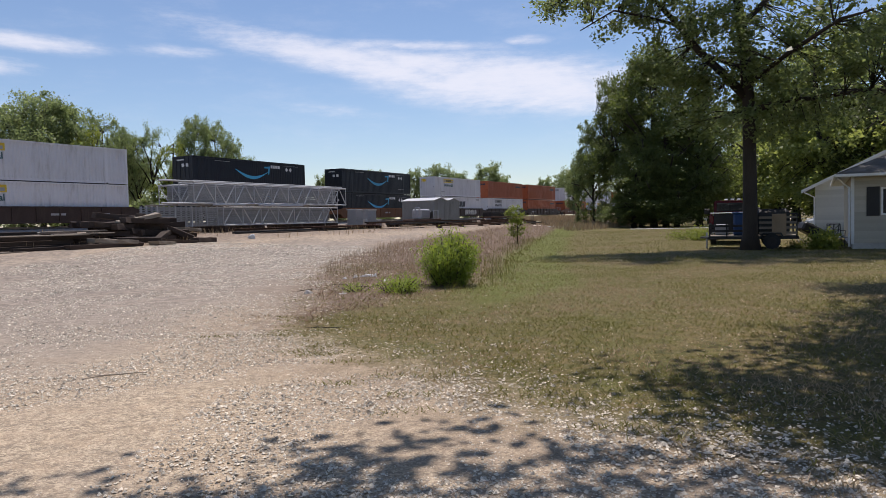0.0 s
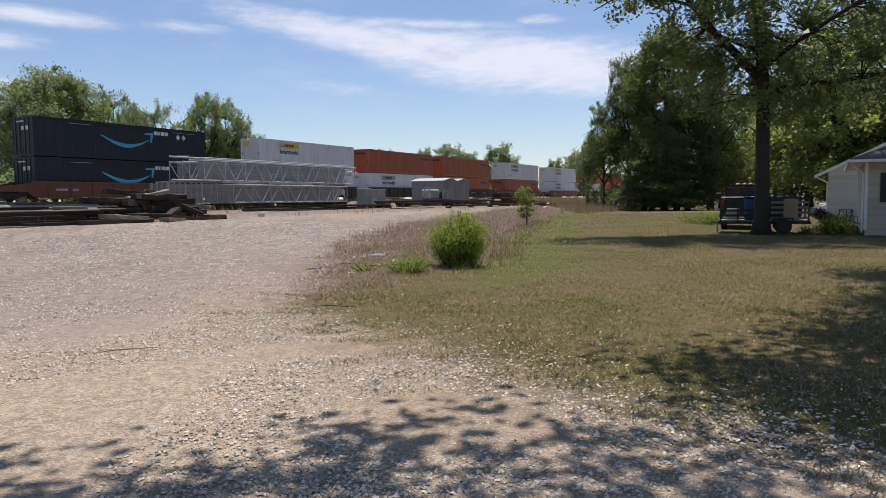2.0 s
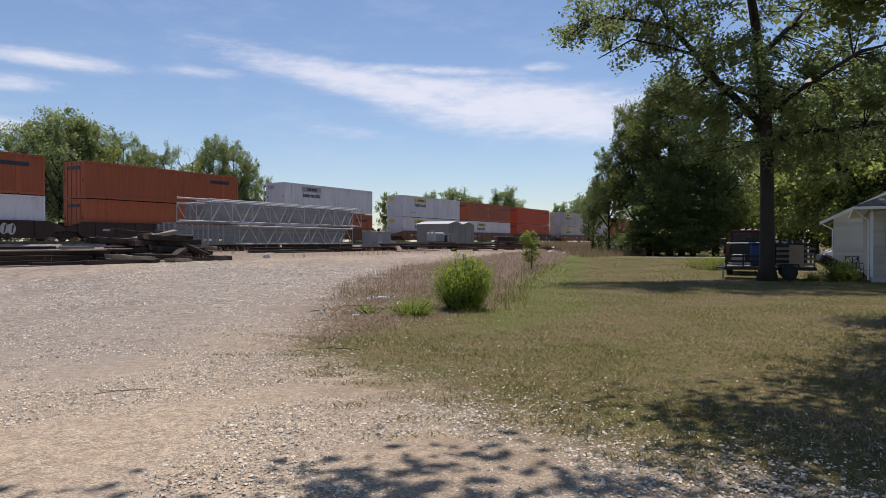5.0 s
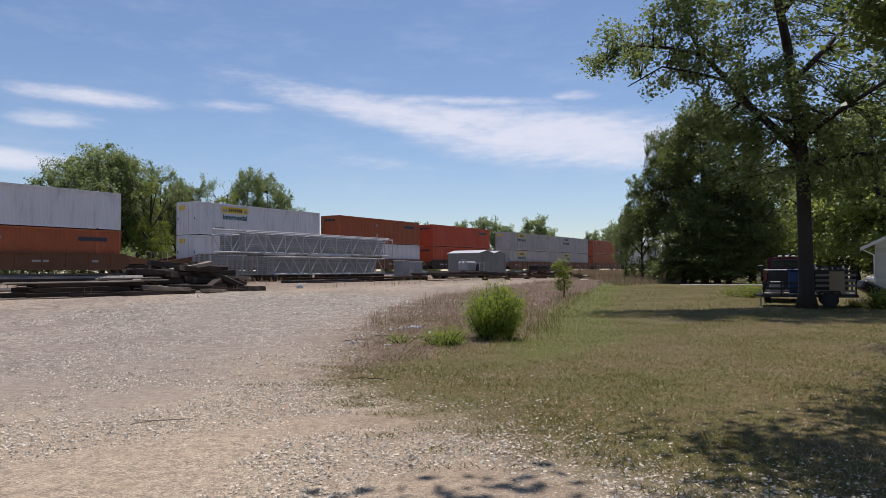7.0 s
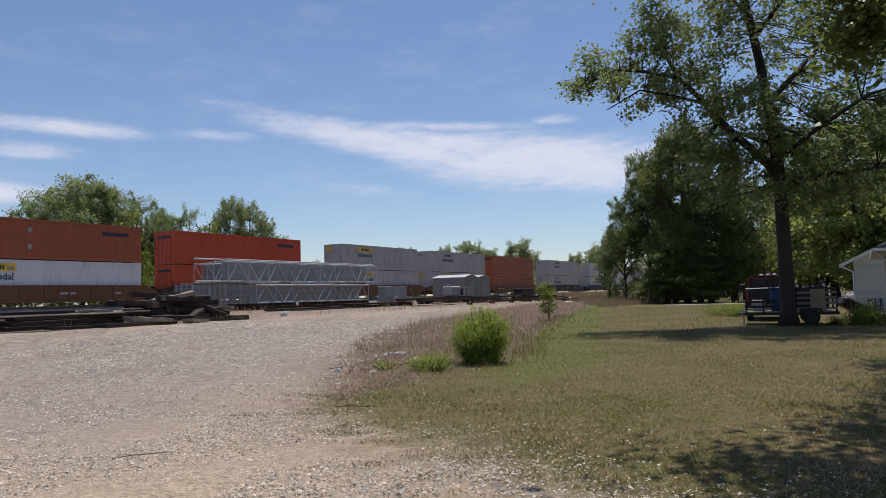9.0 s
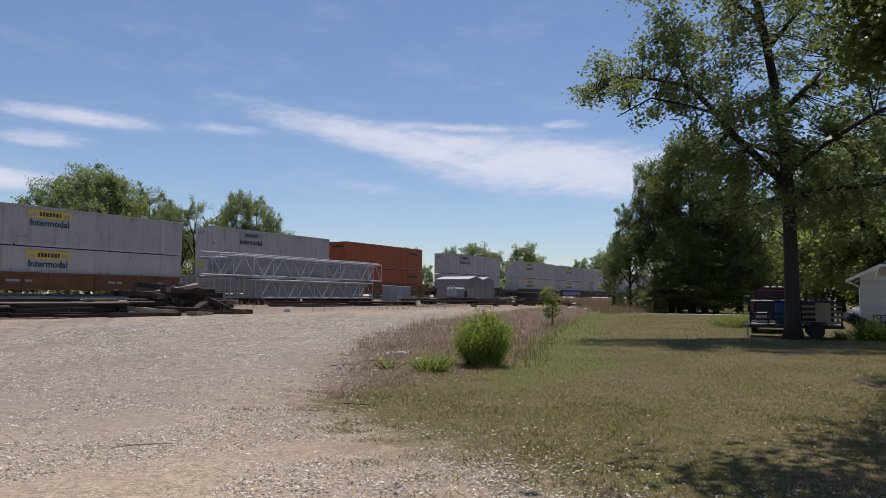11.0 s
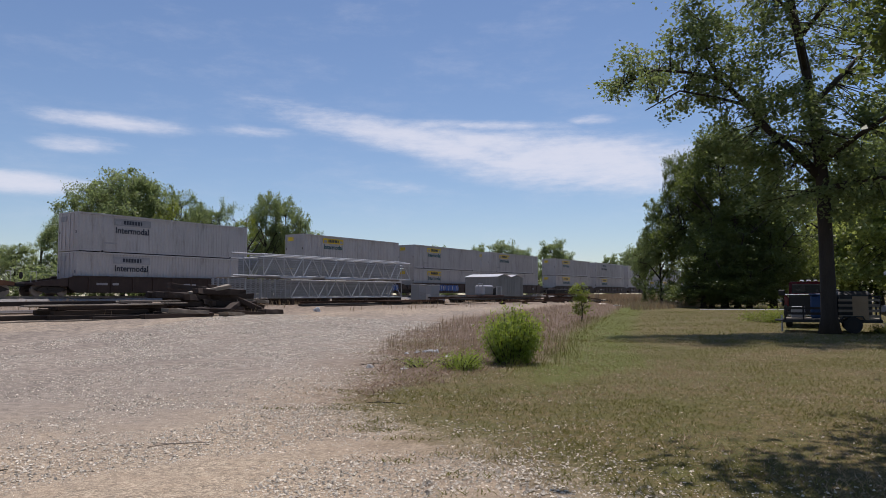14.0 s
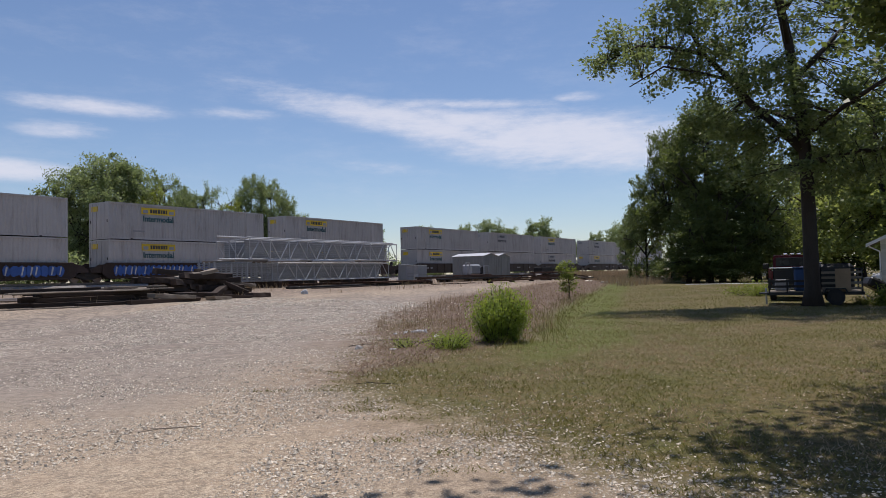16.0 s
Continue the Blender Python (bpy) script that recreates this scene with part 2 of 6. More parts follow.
def disc(bm, centre, axis, r, depth, sides=18):
    m = Matrix.Translation(centre) @ Vector((0, 0, 1)).rotation_difference(Vector(axis)).to_matrix().to_4x4()
    bmesh.ops.create_cone(bm, cap_ends=True, segments=sides, radius1=r, radius2=r, depth=depth, matrix=m)
    return bm


def prism(outline, y0, y1, axis="y"):
    """A solid with an outline in x and z, between two values of y."""
    n = len(outline)
    v = [(x, y0, z) for x, z in outline] + [(x, y1, z) for x, z in outline]
    f = [tuple(range(n)), tuple(reversed(range(n, 2 * n)))] + [(i, n + i, n + (i + 1) % n, (i + 1) % n) for i in range(n)]
    bm = bmesh.new()
    vs = [bm.verts.new(p) for p in v]
    for q in f:
        bm.faces.new([vs[i] for i in q])
    return bm


def lettering(text, height, mat, parent, m, label=""):
    cu = bpy.data.curves.new("lettering", "FONT")
    cu.resolution_u = 3
    cu.body, cu.size, cu.extrude, cu.offset = text, height, 0.004, 0.014
    ob = new("lettering", cu)
    me = bpy.data.meshes.new_from_object(ob)
    bpy.data.objects.remove(ob)
    me.materials.clear()
    me.materials.append(M[mat])
    ob = new("lettering", me)
    ob.parent, ob.matrix_basis = parent, m
    if label:
        tagged(ob, label)
    return ob


# ---- plan ----
HEADING = 27.98
DX, DY = math.sin(radians(HEADING)), math.cos(radians(HEADING))
TRACK = 52.33
RAIL = 1.65
SPEED = 19.543


def at(s, d, z=0.0, turn=0.0):
    """A pose s metres along the railway and d metres across towards it; x runs along the track, y away from the road."""
    return pose(DX * s - DY * d, DY * s + DX * d, z, 0, 0, 90 - HEADING + turn)


def smooth(a, b, x):
    t = np.clip((x - a) / (b - a), 0, 1)
    return t * t * (3 - 2 * t)


def height(x, y):
    """The ground's height: flat yard, rising to the railway."""
    d = -DY * x + DX * y
    return 0.55 * smooth(19, 32, d) + 0.40 * smooth(30.5, 36, d) + 0.2 * smooth(36, 46, d)


def ground_at(s, d):
    p = at(s, d).translation
    return float(height(p.x, p.y))

# ---- ground ----
EDGE = [(4.2, 1.0), (2.9, 3.4), (2.53, 4.05), (1.87, 4.6), (1.27, 5.1), (0.49, 5.7), (0.06, 6.6), (-0.78, 7.6), (-1.6, 8.8), (-2.68, 10.3), (-2.9, 13.7), (-4.1, 22.9), (-4.6, 31), (-2.9, 45), (4.2, 70), (11, 92), (30, 128), (70, 205), (130, 320), (900, 1800)]
INNER = [(-2.4, 11.2), (-1.9, 12.6), (-0.6, 15.2), (0.9, 17.4), (2.0, 26.8), (5.6, 46), (11, 72), (18, 98), (36, 138), (80, 222)]


def side_of(line, x, y, right=True):
    """Signed distance to a line of points; positive to its right."""
    best = np.full(x.shape, 1e9)
    sign = np.ones(x.shape)
    for (ax, ay), (bx, by) in zip(line, line[1:]):
        ex, ey = bx - ax, by - ay
        t = np.clip(((x - ax) * ex + (y - ay) * ey) / (ex * ex + ey * ey), 0, 1)
        d = np.hypot(x - ax - t * ex, y - ay - t * ey)
        s = np.where(ex * (y - ay) - ey * (x - ax) < 0, 1.0, -1.0)
        sign = np.where(d < best - 1e-6, s, sign)
        best = np.minimum(best, d)
    return best * sign


def steps(lo, hi, fine, far, grow=1.16):
    a = list(np.arange(lo, hi, fine))
    d, x = fine, hi
    while x < far:
        a.append(x)
        d *= grow
        x += d
    a.append(far)
    d, x = fine, lo
    while x > -far:
        d *= grow
        x -= d
        a.insert(0, x)
    return np.array(a)


def ground_material():
    mat = bpy.data.materials.new("yard_ground")
    mat.use_nodes = True
    g = Graph(mat.node_tree)
    b = mat.node_tree.nodes["Principled BSDF"]
    co = g.n("ShaderNodeTexCoord").outputs["Object"]

    def att(name):
        a = g.n("ShaderNodeAttribute")
        a.attribute_name = name
        return a.outputs["Fac"]

    veg, dry, across = att("green"), att("dry"), att("across")
    n1, n2, n3, n4 = g.noise(0.35, 4, 0.6, co), g.noise(2.2, 5, 0.65, co), g.noise(14, 4, 0.6, co), g.noise(70, 3, 0.6, co)
    # crushed stone
    vor = g.n("ShaderNodeTexVoronoi")
    vor.inputs["Scale"].default_value = 62
    g.put(vor.inputs[0], co)
    sep = g.n("ShaderNodeSeparateColor")
    g.put(sep.inputs[0], vor.outputs["Color"])
    chip = g.ramp(sep.outputs[0], 0.1, 0.95)
    sand = g.mix(g.ramp(n1, 0.3, 0.7), (0.485, 0.385, 0.275), (0.41, 0.335, 0.255))
    stone = g.mix(chip, (0.24, 0.205, 0.16), (0.60, 0.53, 0.41))
    gravel = g.mix(g.ramp(g.m("MULTIPLY_ADD", n2, 0.7, g.m("MULTIPLY", n3, 0.4)), 0.36, 0.64, 0.25, 0.8), sand, stone)
    streak = g.noise(0.55, 5, 0.6, co, (0.9, 0.35, 1))
    gravel = g.mix(g.ramp(streak, 0.46, 0.7, 0, 0.4), gravel, g.mix(n4, (0.22, 0.195, 0.17), (0.46, 0.405, 0.34)))
    grey = g.mix(n4, (0.20, 0.182, 0.165), (0.42, 0.38, 0.335))
    lane = g.m("MULTIPLY", g.ramp(g.m("MULTIPLY_ADD", n1, 6.0, across), 9.5, 14.5), g.ramp(g.m("MULTIPLY_ADD", n1, 4.0, across), 31.0, 26.5))
    gravel = g.mix(g.m("MULTIPLY", lane, 0.85), gravel, grey)
    ruts = g.m("MULTIPLY", g.ramp(g.m("MULTIPLY_ADD", streak, 0.6, g.m("MULTIPLY", n2, 0.45)), 0.46, 0.64), g.ramp(across, 6.0, 13.0))
    gravel = g.mix(g.m("MULTIPLY", ruts, 0.6), gravel, (0.20, 0.18, 0.16))
    dirt = g.mix(n2, (0.20, 0.155, 0.115), (0.33, 0.275, 0.22))
    gravel = g.mix(g.ramp(g.m("MULTIPLY_ADD", n2, 3.0, across), 31.5, 35), gravel, dirt)
    speck = g.noise(8.0, 12, 0.80, co)
    gravel = g.mix(g.ramp(speck, 0.38, 0.54, 0.55, 0.0), gravel, (0.15, 0.132, 0.11))
    gravel = g.mix(g.ramp(speck, 0.55, 0.68, 0.0, 0.55), gravel, (0.62, 0.545, 0.43))
    mottle = g.noise(4.2, 4, 0.72, co)
    gravel = g.mix(g.m("MULTIPLY", g.ramp(mottle, 0.46, 0.62, 0.0, 0.7), g.ramp(across, 7.0, 15.0)), gravel, (0.17, 0.15, 0.13))
    gravel = g.mix(g.m("MULTIPLY", g.ramp(mottle, 0.48, 0.34, 0.0, 0.5), g.ramp(across, 7.0, 15.0)), gravel, (0.50, 0.45, 0.38))
    # lawn
    green = g.mix(n3, (0.070, 0.072, 0.014), (0.150, 0.135, 0.036))
    tan = g.mix(n3, (0.125, 0.085, 0.034), (0.225, 0.165, 0.078))
    lawn = g.mix(g.ramp(g.m("MULTIPLY_ADD", n2, 0.6, g.m("MULTIPLY", n1, 0.5)), 0.42, 0.68), green, tan)
    lawn = g.mix(g.ramp(n4, 0.5, 0.72, 0, 0.4), lawn, (0.34, 0.28, 0.18))
    lawn = g.mix(g.ramp(g.noise(26, 6, 0.75, co), 0.57, 0.68, 0.0, 0.75), lawn, (0.46, 0.39, 0.28))
    straw = g.mix(n3, (0.10, 0.07, 0.052), (0.27, 0.19, 0.13))
    straw = g.mix(g.ramp(n2, 0.56, 0.7, 0, 0.6), straw, (0.13, 0.14, 0.045))
    lawn = g.mix(g.ramp(speck, 0.42, 0.56, 0.6, 0.0), lawn, (0.045, 0.05, 0.018))
    straw = g.mix(g.ramp(speck, 0.44, 0.58, 0.6, 0.0), straw, (0.10, 0.07, 0.05))
    wob = g.m("MULTIPLY_ADD", n2, 1.6, g.m("MULTIPLY_ADD", n3, 1.1, -1.35))
    strip = g.m("MULTIPLY", g.ramp(g.m("MULTIPLY_ADD", n1, 1.5, dry), -2.2, -1.2), g.ramp(veg, 2.6, 4.2))
    lawn = g.mix(g.m("MULTIPLY", strip, 0.7), lawn, (0.105, 0.13, 0.026))
    edge = g.m("MULTIPLY", g.ramp(g.m("MULTIPLY_ADD", n1, 1.4, veg), -1.5, 0.7), g.ramp(n2, 0.34, 0.6, 0.2, 0.6))
    gravel = g.mix(edge, gravel, g.mix(n3, (0.17, 0.13, 0.095), (0.34, 0.275, 0.21)))
    gravel = g.mix(1.0, gravel, (1.03, 0.965, 0.91), "MULTIPLY")
    f_veg = g.ramp(g.m("ADD", g.m("MULTIPLY", veg, 0.75), wob), -0.45, 0.75)
    f_dry = g.ramp(g.m("ADD", dry, g.m("MULTIPLY", wob, 0.8)), -0.6, 0.6)
    cover = g.mix(f_dry, lawn, straw)
    g.put(b.inputs["Base Color"], g.mix(f_veg, gravel, cover))
    b.inputs["Roughness"].default_value = 0.95
    b.inputs["Specular IOR Level"].default_value = 0.2
    bp = g.n("ShaderNodeBump")
    bp.inputs["Strength"].default_value, bp.inputs["Distance"].default_value = 0.7, 0.03
    g.put(bp.inputs["Height"], g.m("MULTIPLY_ADD", n4, 0.5, g.m("MULTIPLY_ADD", n3, 0.8, g.m("MULTIPLY", vor.outputs["Distance"], -0.5))))
    g.put(b.inputs["Normal"], bp.outputs[0])
    return mat


def build_ground():
    xs, ys = steps(-11, 15, 0.22, 3000), steps(1.5, 36, 0.22, 3000)
    X, Y = np.meshgrid(xs, ys)
    x, y = X.ravel(), Y.ravel()
    z = height(x, y)
    near = (np.abs(x) < 30) & (y > -10) & (y < 60)
    z = z + np.where(near, [0.035 * noise.noise((a * 0.5, b * 0.5, 1.0)) + 0.012 * noise.noise((a * 2.3, b * 2.3, 5.0)) for a, b in zip(x, y)], 0)
    nx, ny = len(xs), len(ys)
    i = np.arange(nx * ny).reshape(ny, nx)
    faces = np.stack([i[:-1, :-1], i[:-1, 1:], i[1:, 1:], i[1:, :-1]], -1).reshape(-1, 4)
    me = mesh_of("ground", np.stack([x, y, z], 1).tolist(), faces.tolist())
    veg = side_of(EDGE, x, y)
    for name, v in (("green", np.clip(veg, -6, 6)), ("dry", np.clip(np.where(veg > -1, -side_of(INNER, x, y), -3), -3, 3)), ("across", np.clip(-DY * x + DX * y, -50, 90))):
        me.attributes.new(name, "FLOAT", "POINT").data.foreach_set("value", v.astype(np.float32))
    me.materials.append(ground_material())
    me.shade_smooth()
    tagged(new("ground", me), "gravel yard and dry mown lawn", "ground", kind="structure")


build_ground()


# ---- railway ----
def build_track():
    bm = bmesh.new()
    prof = [(-3.0, -0.8), (-1.6, -0.2), (-0.8, -0.23), (0.8, -0.23), (1.6, -0.2), (3.0, -0.8)]
    rng = random.Random(3)
    rows = []
    for k in range(260):
        s = -60 + k * 2.6
        rows.append([bm.verts.new((s, y + rng.uniform(-0.08, 0.08), z + rng.uniform(-0.03, 0.03))) for y, z in prof])
    for a, b in zip(rows, rows[1:]):
        for q in range(len(prof) - 1):
            bm.faces.new((a[q], b[q], b[q + 1], a[q + 1]))
    tr = tagged(new("railway_track"), "steel rails on timber sleepers in grey ballast", "railway track", kind="structure")
    tr.matrix_basis = at(0, TRACK, RAIL)
    part("ballast", bm, "ballast", tr, "grey crushed stone ballast")
    for y in (-0.755, 0.755):
        o = [(-0.035, 0), (0.035, 0), (0.035, -0.04), (0.01, -0.05), (0.01, -0.14), (0.07, -0.155), (0.07, -0.172), (-0.07, -0.172), (-0.07, -0.155), (-0.01, -0.14), (-0.01, -0.05), (-0.035, -0.04)]
        n = len(o)
        v = [(-60, y + a, b) for a, b in o] + [(610, y + a, b) for a, b in o]
        f = [(i, n + i, n + (i + 1) % n, (i + 1) % n) for i in range(n)]
        part("rail", mesh_of("rail", v, f), "rail", tr)
    me = None
    for k in range(300):
        ob = part("sleeper", me or block(-0.115, 0.115, -1.3, 1.3, -0.36, -0.172, 0.015), "tie", tr)
        me = ob.data
        ob.location = (8 + k * 0.56, 0, rng.uniform(-0.01, 0.004))


build_track()


# ---- train ----
def build_container(paint, label, sign=None, second=None):
    """A 53 foot ribbed container, x along its length; the side at -y faces the yard."""
    L, W, H = 16.15, 2.59, 2.9
    c = thing("container", Matrix(), label, "container", "containers on the train")
    hx, hy = L / 2, W / 2
    # ribbed sides
    for sgn in (-1, 1):
        bm = bmesh.new()
        n, prof = 57, ((0.0, 0.0), (0.09, 0.0), (0.115, 0.03), (0.23, 0.03), (0.255, 0.0))
        xs = [(-hx + 0.16 + i * (L - 0.32) / n + a * 1.09, b) for i in range(n) for a, b in prof] + [(hx - 0.16, 0)]
        lo = [bm.verts.new((x, sgn * (hy - 0.012 - b), 0.2)) for x, b in xs]
        hi = [bm.verts.new((x, sgn * (hy - 0.012 - b), H - 0.12)) for x, b in xs]
        for i in range(len(xs) - 1):
            bm.faces.new((lo[i], lo[i + 1], hi[i + 1], hi[i]))
        part("side_wall", bm, paint, c)
        part("top_rail", block(-hx + 0.16, hx - 0.16, sgn * hy - 0.06, sgn * hy + 0.002 if sgn > 0 else sgn * hy + 0.06, H - 0.13, H - 0.01), paint, c)
        part("bottom_rail", block(-hx + 0.16, hx - 0.16, min(sgn * hy, sgn * (hy - 0.08)), max(sgn * hy, sgn * (hy - 0.08)), 0.02, 0.21), paint, c)
        for e in (-1, 1):
            part("corner_post", block(min(e * hx, e * (hx - 0.17)), max(e * hx, e * (hx - 0.17)), min(sgn * hy, sgn * (hy - 0.14)), max(sgn * hy, sgn * (hy - 0.14)), 0.0, H, 0.01), paint, c)
            part("lifting_post", block(e * 6.1 - 0.13, e * 6.1 + 0.13, min(sgn * (hy + 0.004), sgn * (hy - 0.1)), max(sgn * (hy + 0.004), sgn * (hy - 0.1)), 0.0, H + 0.015, 0.01), paint, c)
            part("corner_casting", block(e * 6.1 - 0.09, e * 6.1 + 0.09, min(sgn * (hy + 0.01), sgn * (hy - 0.1)), max(sgn * (hy + 0.01), sgn * (hy - 0.1)), -0.03, 0.10, 0.01), "iron", c)
    bm = bmesh.new()
    block(-hx + 0.02, hx - 0.02, -hy + 0.05, hy - 0.05, H - 0.06, H - 0.03, 0, bm)
    for i in range(24):
        x = -hx + 0.5 + i * (L - 1) / 23
        block(x - 0.1, x + 0.1, -hy + 0.12, hy - 0.12, H - 0.03, H - 0.015, 0, bm)
    part("roof", bm, paint, c)
    part("floor", block(-hx + 0.05, hx - 0.05, -hy + 0.06, hy - 0.06, 0.04, 0.16), "iron", c)
    # door end
    for sgn in (-1, 1):
        y0, y1 = sorted((sgn * 0.01, sgn * (hy - 0.15)))
        door = part("door", block(-hx + 0.02, -hx + 0.07, y0, y1, 0.16, H - 0.12, 0.01), paint, c)
        for q in (0.3, 0.8):
            part("lock_rod", rods("lock_rod", [((-hx - 0.005, sgn * q, 0.1), (-hx - 0.005, sgn * q, H - 0.08), 0.02)]), paint, door)
        part("hinge", block(-hx - 0.005, -hx + 0.03, sgn * (hy - 0.2) - 0.04, sgn * (hy - 0.2) + 0.04, 1.3, 1.5), "iron", door)
    part("end_wall", block(hx - 0.07, hx - 0.02, -hy + 0.14, hy - 0.14, 0.1, H - 0.1), paint, c)
    part("end_sill", block(-hx + 0.005, -hx + 0.1, -hy + 0.14, hy - 0.14, 0.0, 0.16), paint, c)
    part("end_header", block(-hx + 0.005, -hx + 0.1, -hy + 0.14, hy - 0.14, H - 0.12, H - 0.005), paint, c)
    y = -hy - 0.001

    def flat(name, mat, x0, x1, z0, z1, lab="", lean=0.0):
        m = Matrix.Identity(4)
        m[0][2] = lean
        bm = block(x0, x1, y - 0.008, y + 0.012, z0, z1)
        if lean:
            bmesh.ops.transform(bm, matrix=Matrix.Translation((-lean * z0, 0, 0)) @ m, verts=bm.verts)
        return part(name, bm, mat, c, lab)

    if sign in ("yellow", "grey"):
        back, ink = ("yellow", "decal_dark") if sign == "yellow" else ("decal_grey", "decal_dark")
        sg = flat("sign", back, -5.2, -2.0, 2.08, 2.62, "yellow sign panel" if sign == "yellow" else "faded grey sign panel")
        rng = random.Random(5)
        x = -4.4
        while x < -2.8:
            w = rng.uniform(0.13, 0.2)
            part("lettering_bar", block(x, x + w, y - 0.014, y - 0.004, 2.2, 2.5), ink, sg)
            x += w + 0.06
        for x0, x1 in ((-5.05, -4.6), (-2.6, -2.15)):
            part("lettering_bar", block(x0, x1, y - 0.014, y - 0.004, 2.16, 2.42), "decal_grey", sg)
        lettering("Intermodal", 0.66, "decal_teal" if sign == "yellow" else "decal_dark", c, pose(-5.08, y - 0.004, 1.5, 90, 0, 0))
        part("end_sign", block(-hx - 0.012, -hx + 0.03, 0.15, 0.95, 2.2, 2.6), back, c)
        flat("number_bar", "decal_grey", -6.0, -4.9, 0.62, 0.74)
    if sign == "italic":
        x = -2.9
        for w in (0.86, 1.3, 0.34, 0.86, 1.0):
            flat("lettering_bar", "decal_dark", x, x + w, 1.36, 2.2, "", 0.32)
            x += w + 0.13
        flat("number_bar", "decal_grey", 6.3, 7.4, 2.4, 2.6)
    if sign == "arrow":
        # smiling arrow
        n = 22
        up = [(-2.6 + 4.6 * i / n, 1.95 - 0.62 * math.sin(math.pi * (i / n) * 0.92)) for i in range(n + 1)]
        dn = [(-2.6 + 4.6 * i / n, 1.95 - 0.62 * math.sin(math.pi * (i / n) * 0.92) - 0.30 * math.sin(math.pi * min(1, 0.06 + i / n * 0.94)) - 0.02) for i in range(n + 1)]
        part("arrow_decal", prism(up + dn[::-1], y - 0.008, y + 0.012), "cyan", c, "light blue curved arrow")
        part("arrow_head", prism([(1.55, 2.35), (2.42, 2.42), (2.2, 1.55), (2.05, 1.6), (2.12, 2.2), (1.5, 2.2)], y - 0.012, y + 0.012), "cyan", c)
        for x0, x1 in ((2.5, 2.75), (2.82, 2.95), (3.02, 3.1), (3.18, 3.55), (3.62, 3.9)):
            flat("lettering_bar", "decal_white", x0, x1, 2.25, 2.55)
        for x0 in (5.0, 5.62, -7.4, -6.75):
            o = [(x0 - 0.22, 2.2), (x0, 2.44), (x0 + 0.22, 2.2), (x0, 1.96)]
            if x0 > 0:
                part("diamond_decal", prism(o, y - 0.008, y + 0.012), "decal_white", c)
        flat("lettering_bar", "decal_grey", -5.3, -3.4, 2.57, 2.61)
        flat("lettering_bar", "decal_grey", 4.4, 6.9, 2.57, 2.60)
        flat("lettering_bar", "decal_grey", 4.8, 6.2, 0.64, 0.69)
        for y0 in (-0.75, -0.2):
            part("diamond_decal", block(-hx - 0.012, -hx + 0.02, y0, y0 + 0.3, 1.9, 2.2), "decal_white", c)
        part("lettering_bar", block(-hx - 0.012, -hx + 0.02, -0.2, 0.7, 2.5, 2.6), "decal_white", c)
    if sign == "panel":
        flat("sign", "decal_dark", 4.6, 6.9, 2.02, 2.32, "small dark panel")
        part("end_sign", block(-hx - 0.012, -hx + 0.03, -0.75, 0.75, 2.25, 2.5), "decal_dark", c)
        for z in (2.1, 0.9):
            o = [(-1.05 - 0.2, z), (-1.05, z + 0.24), (-1.05 + 0.2, z), (-1.05, z - 0.24)]
            if second:
                part("diamond_decal", prism(o, y - 0.008, y + 0.012), "decal_grey", c)
    return c


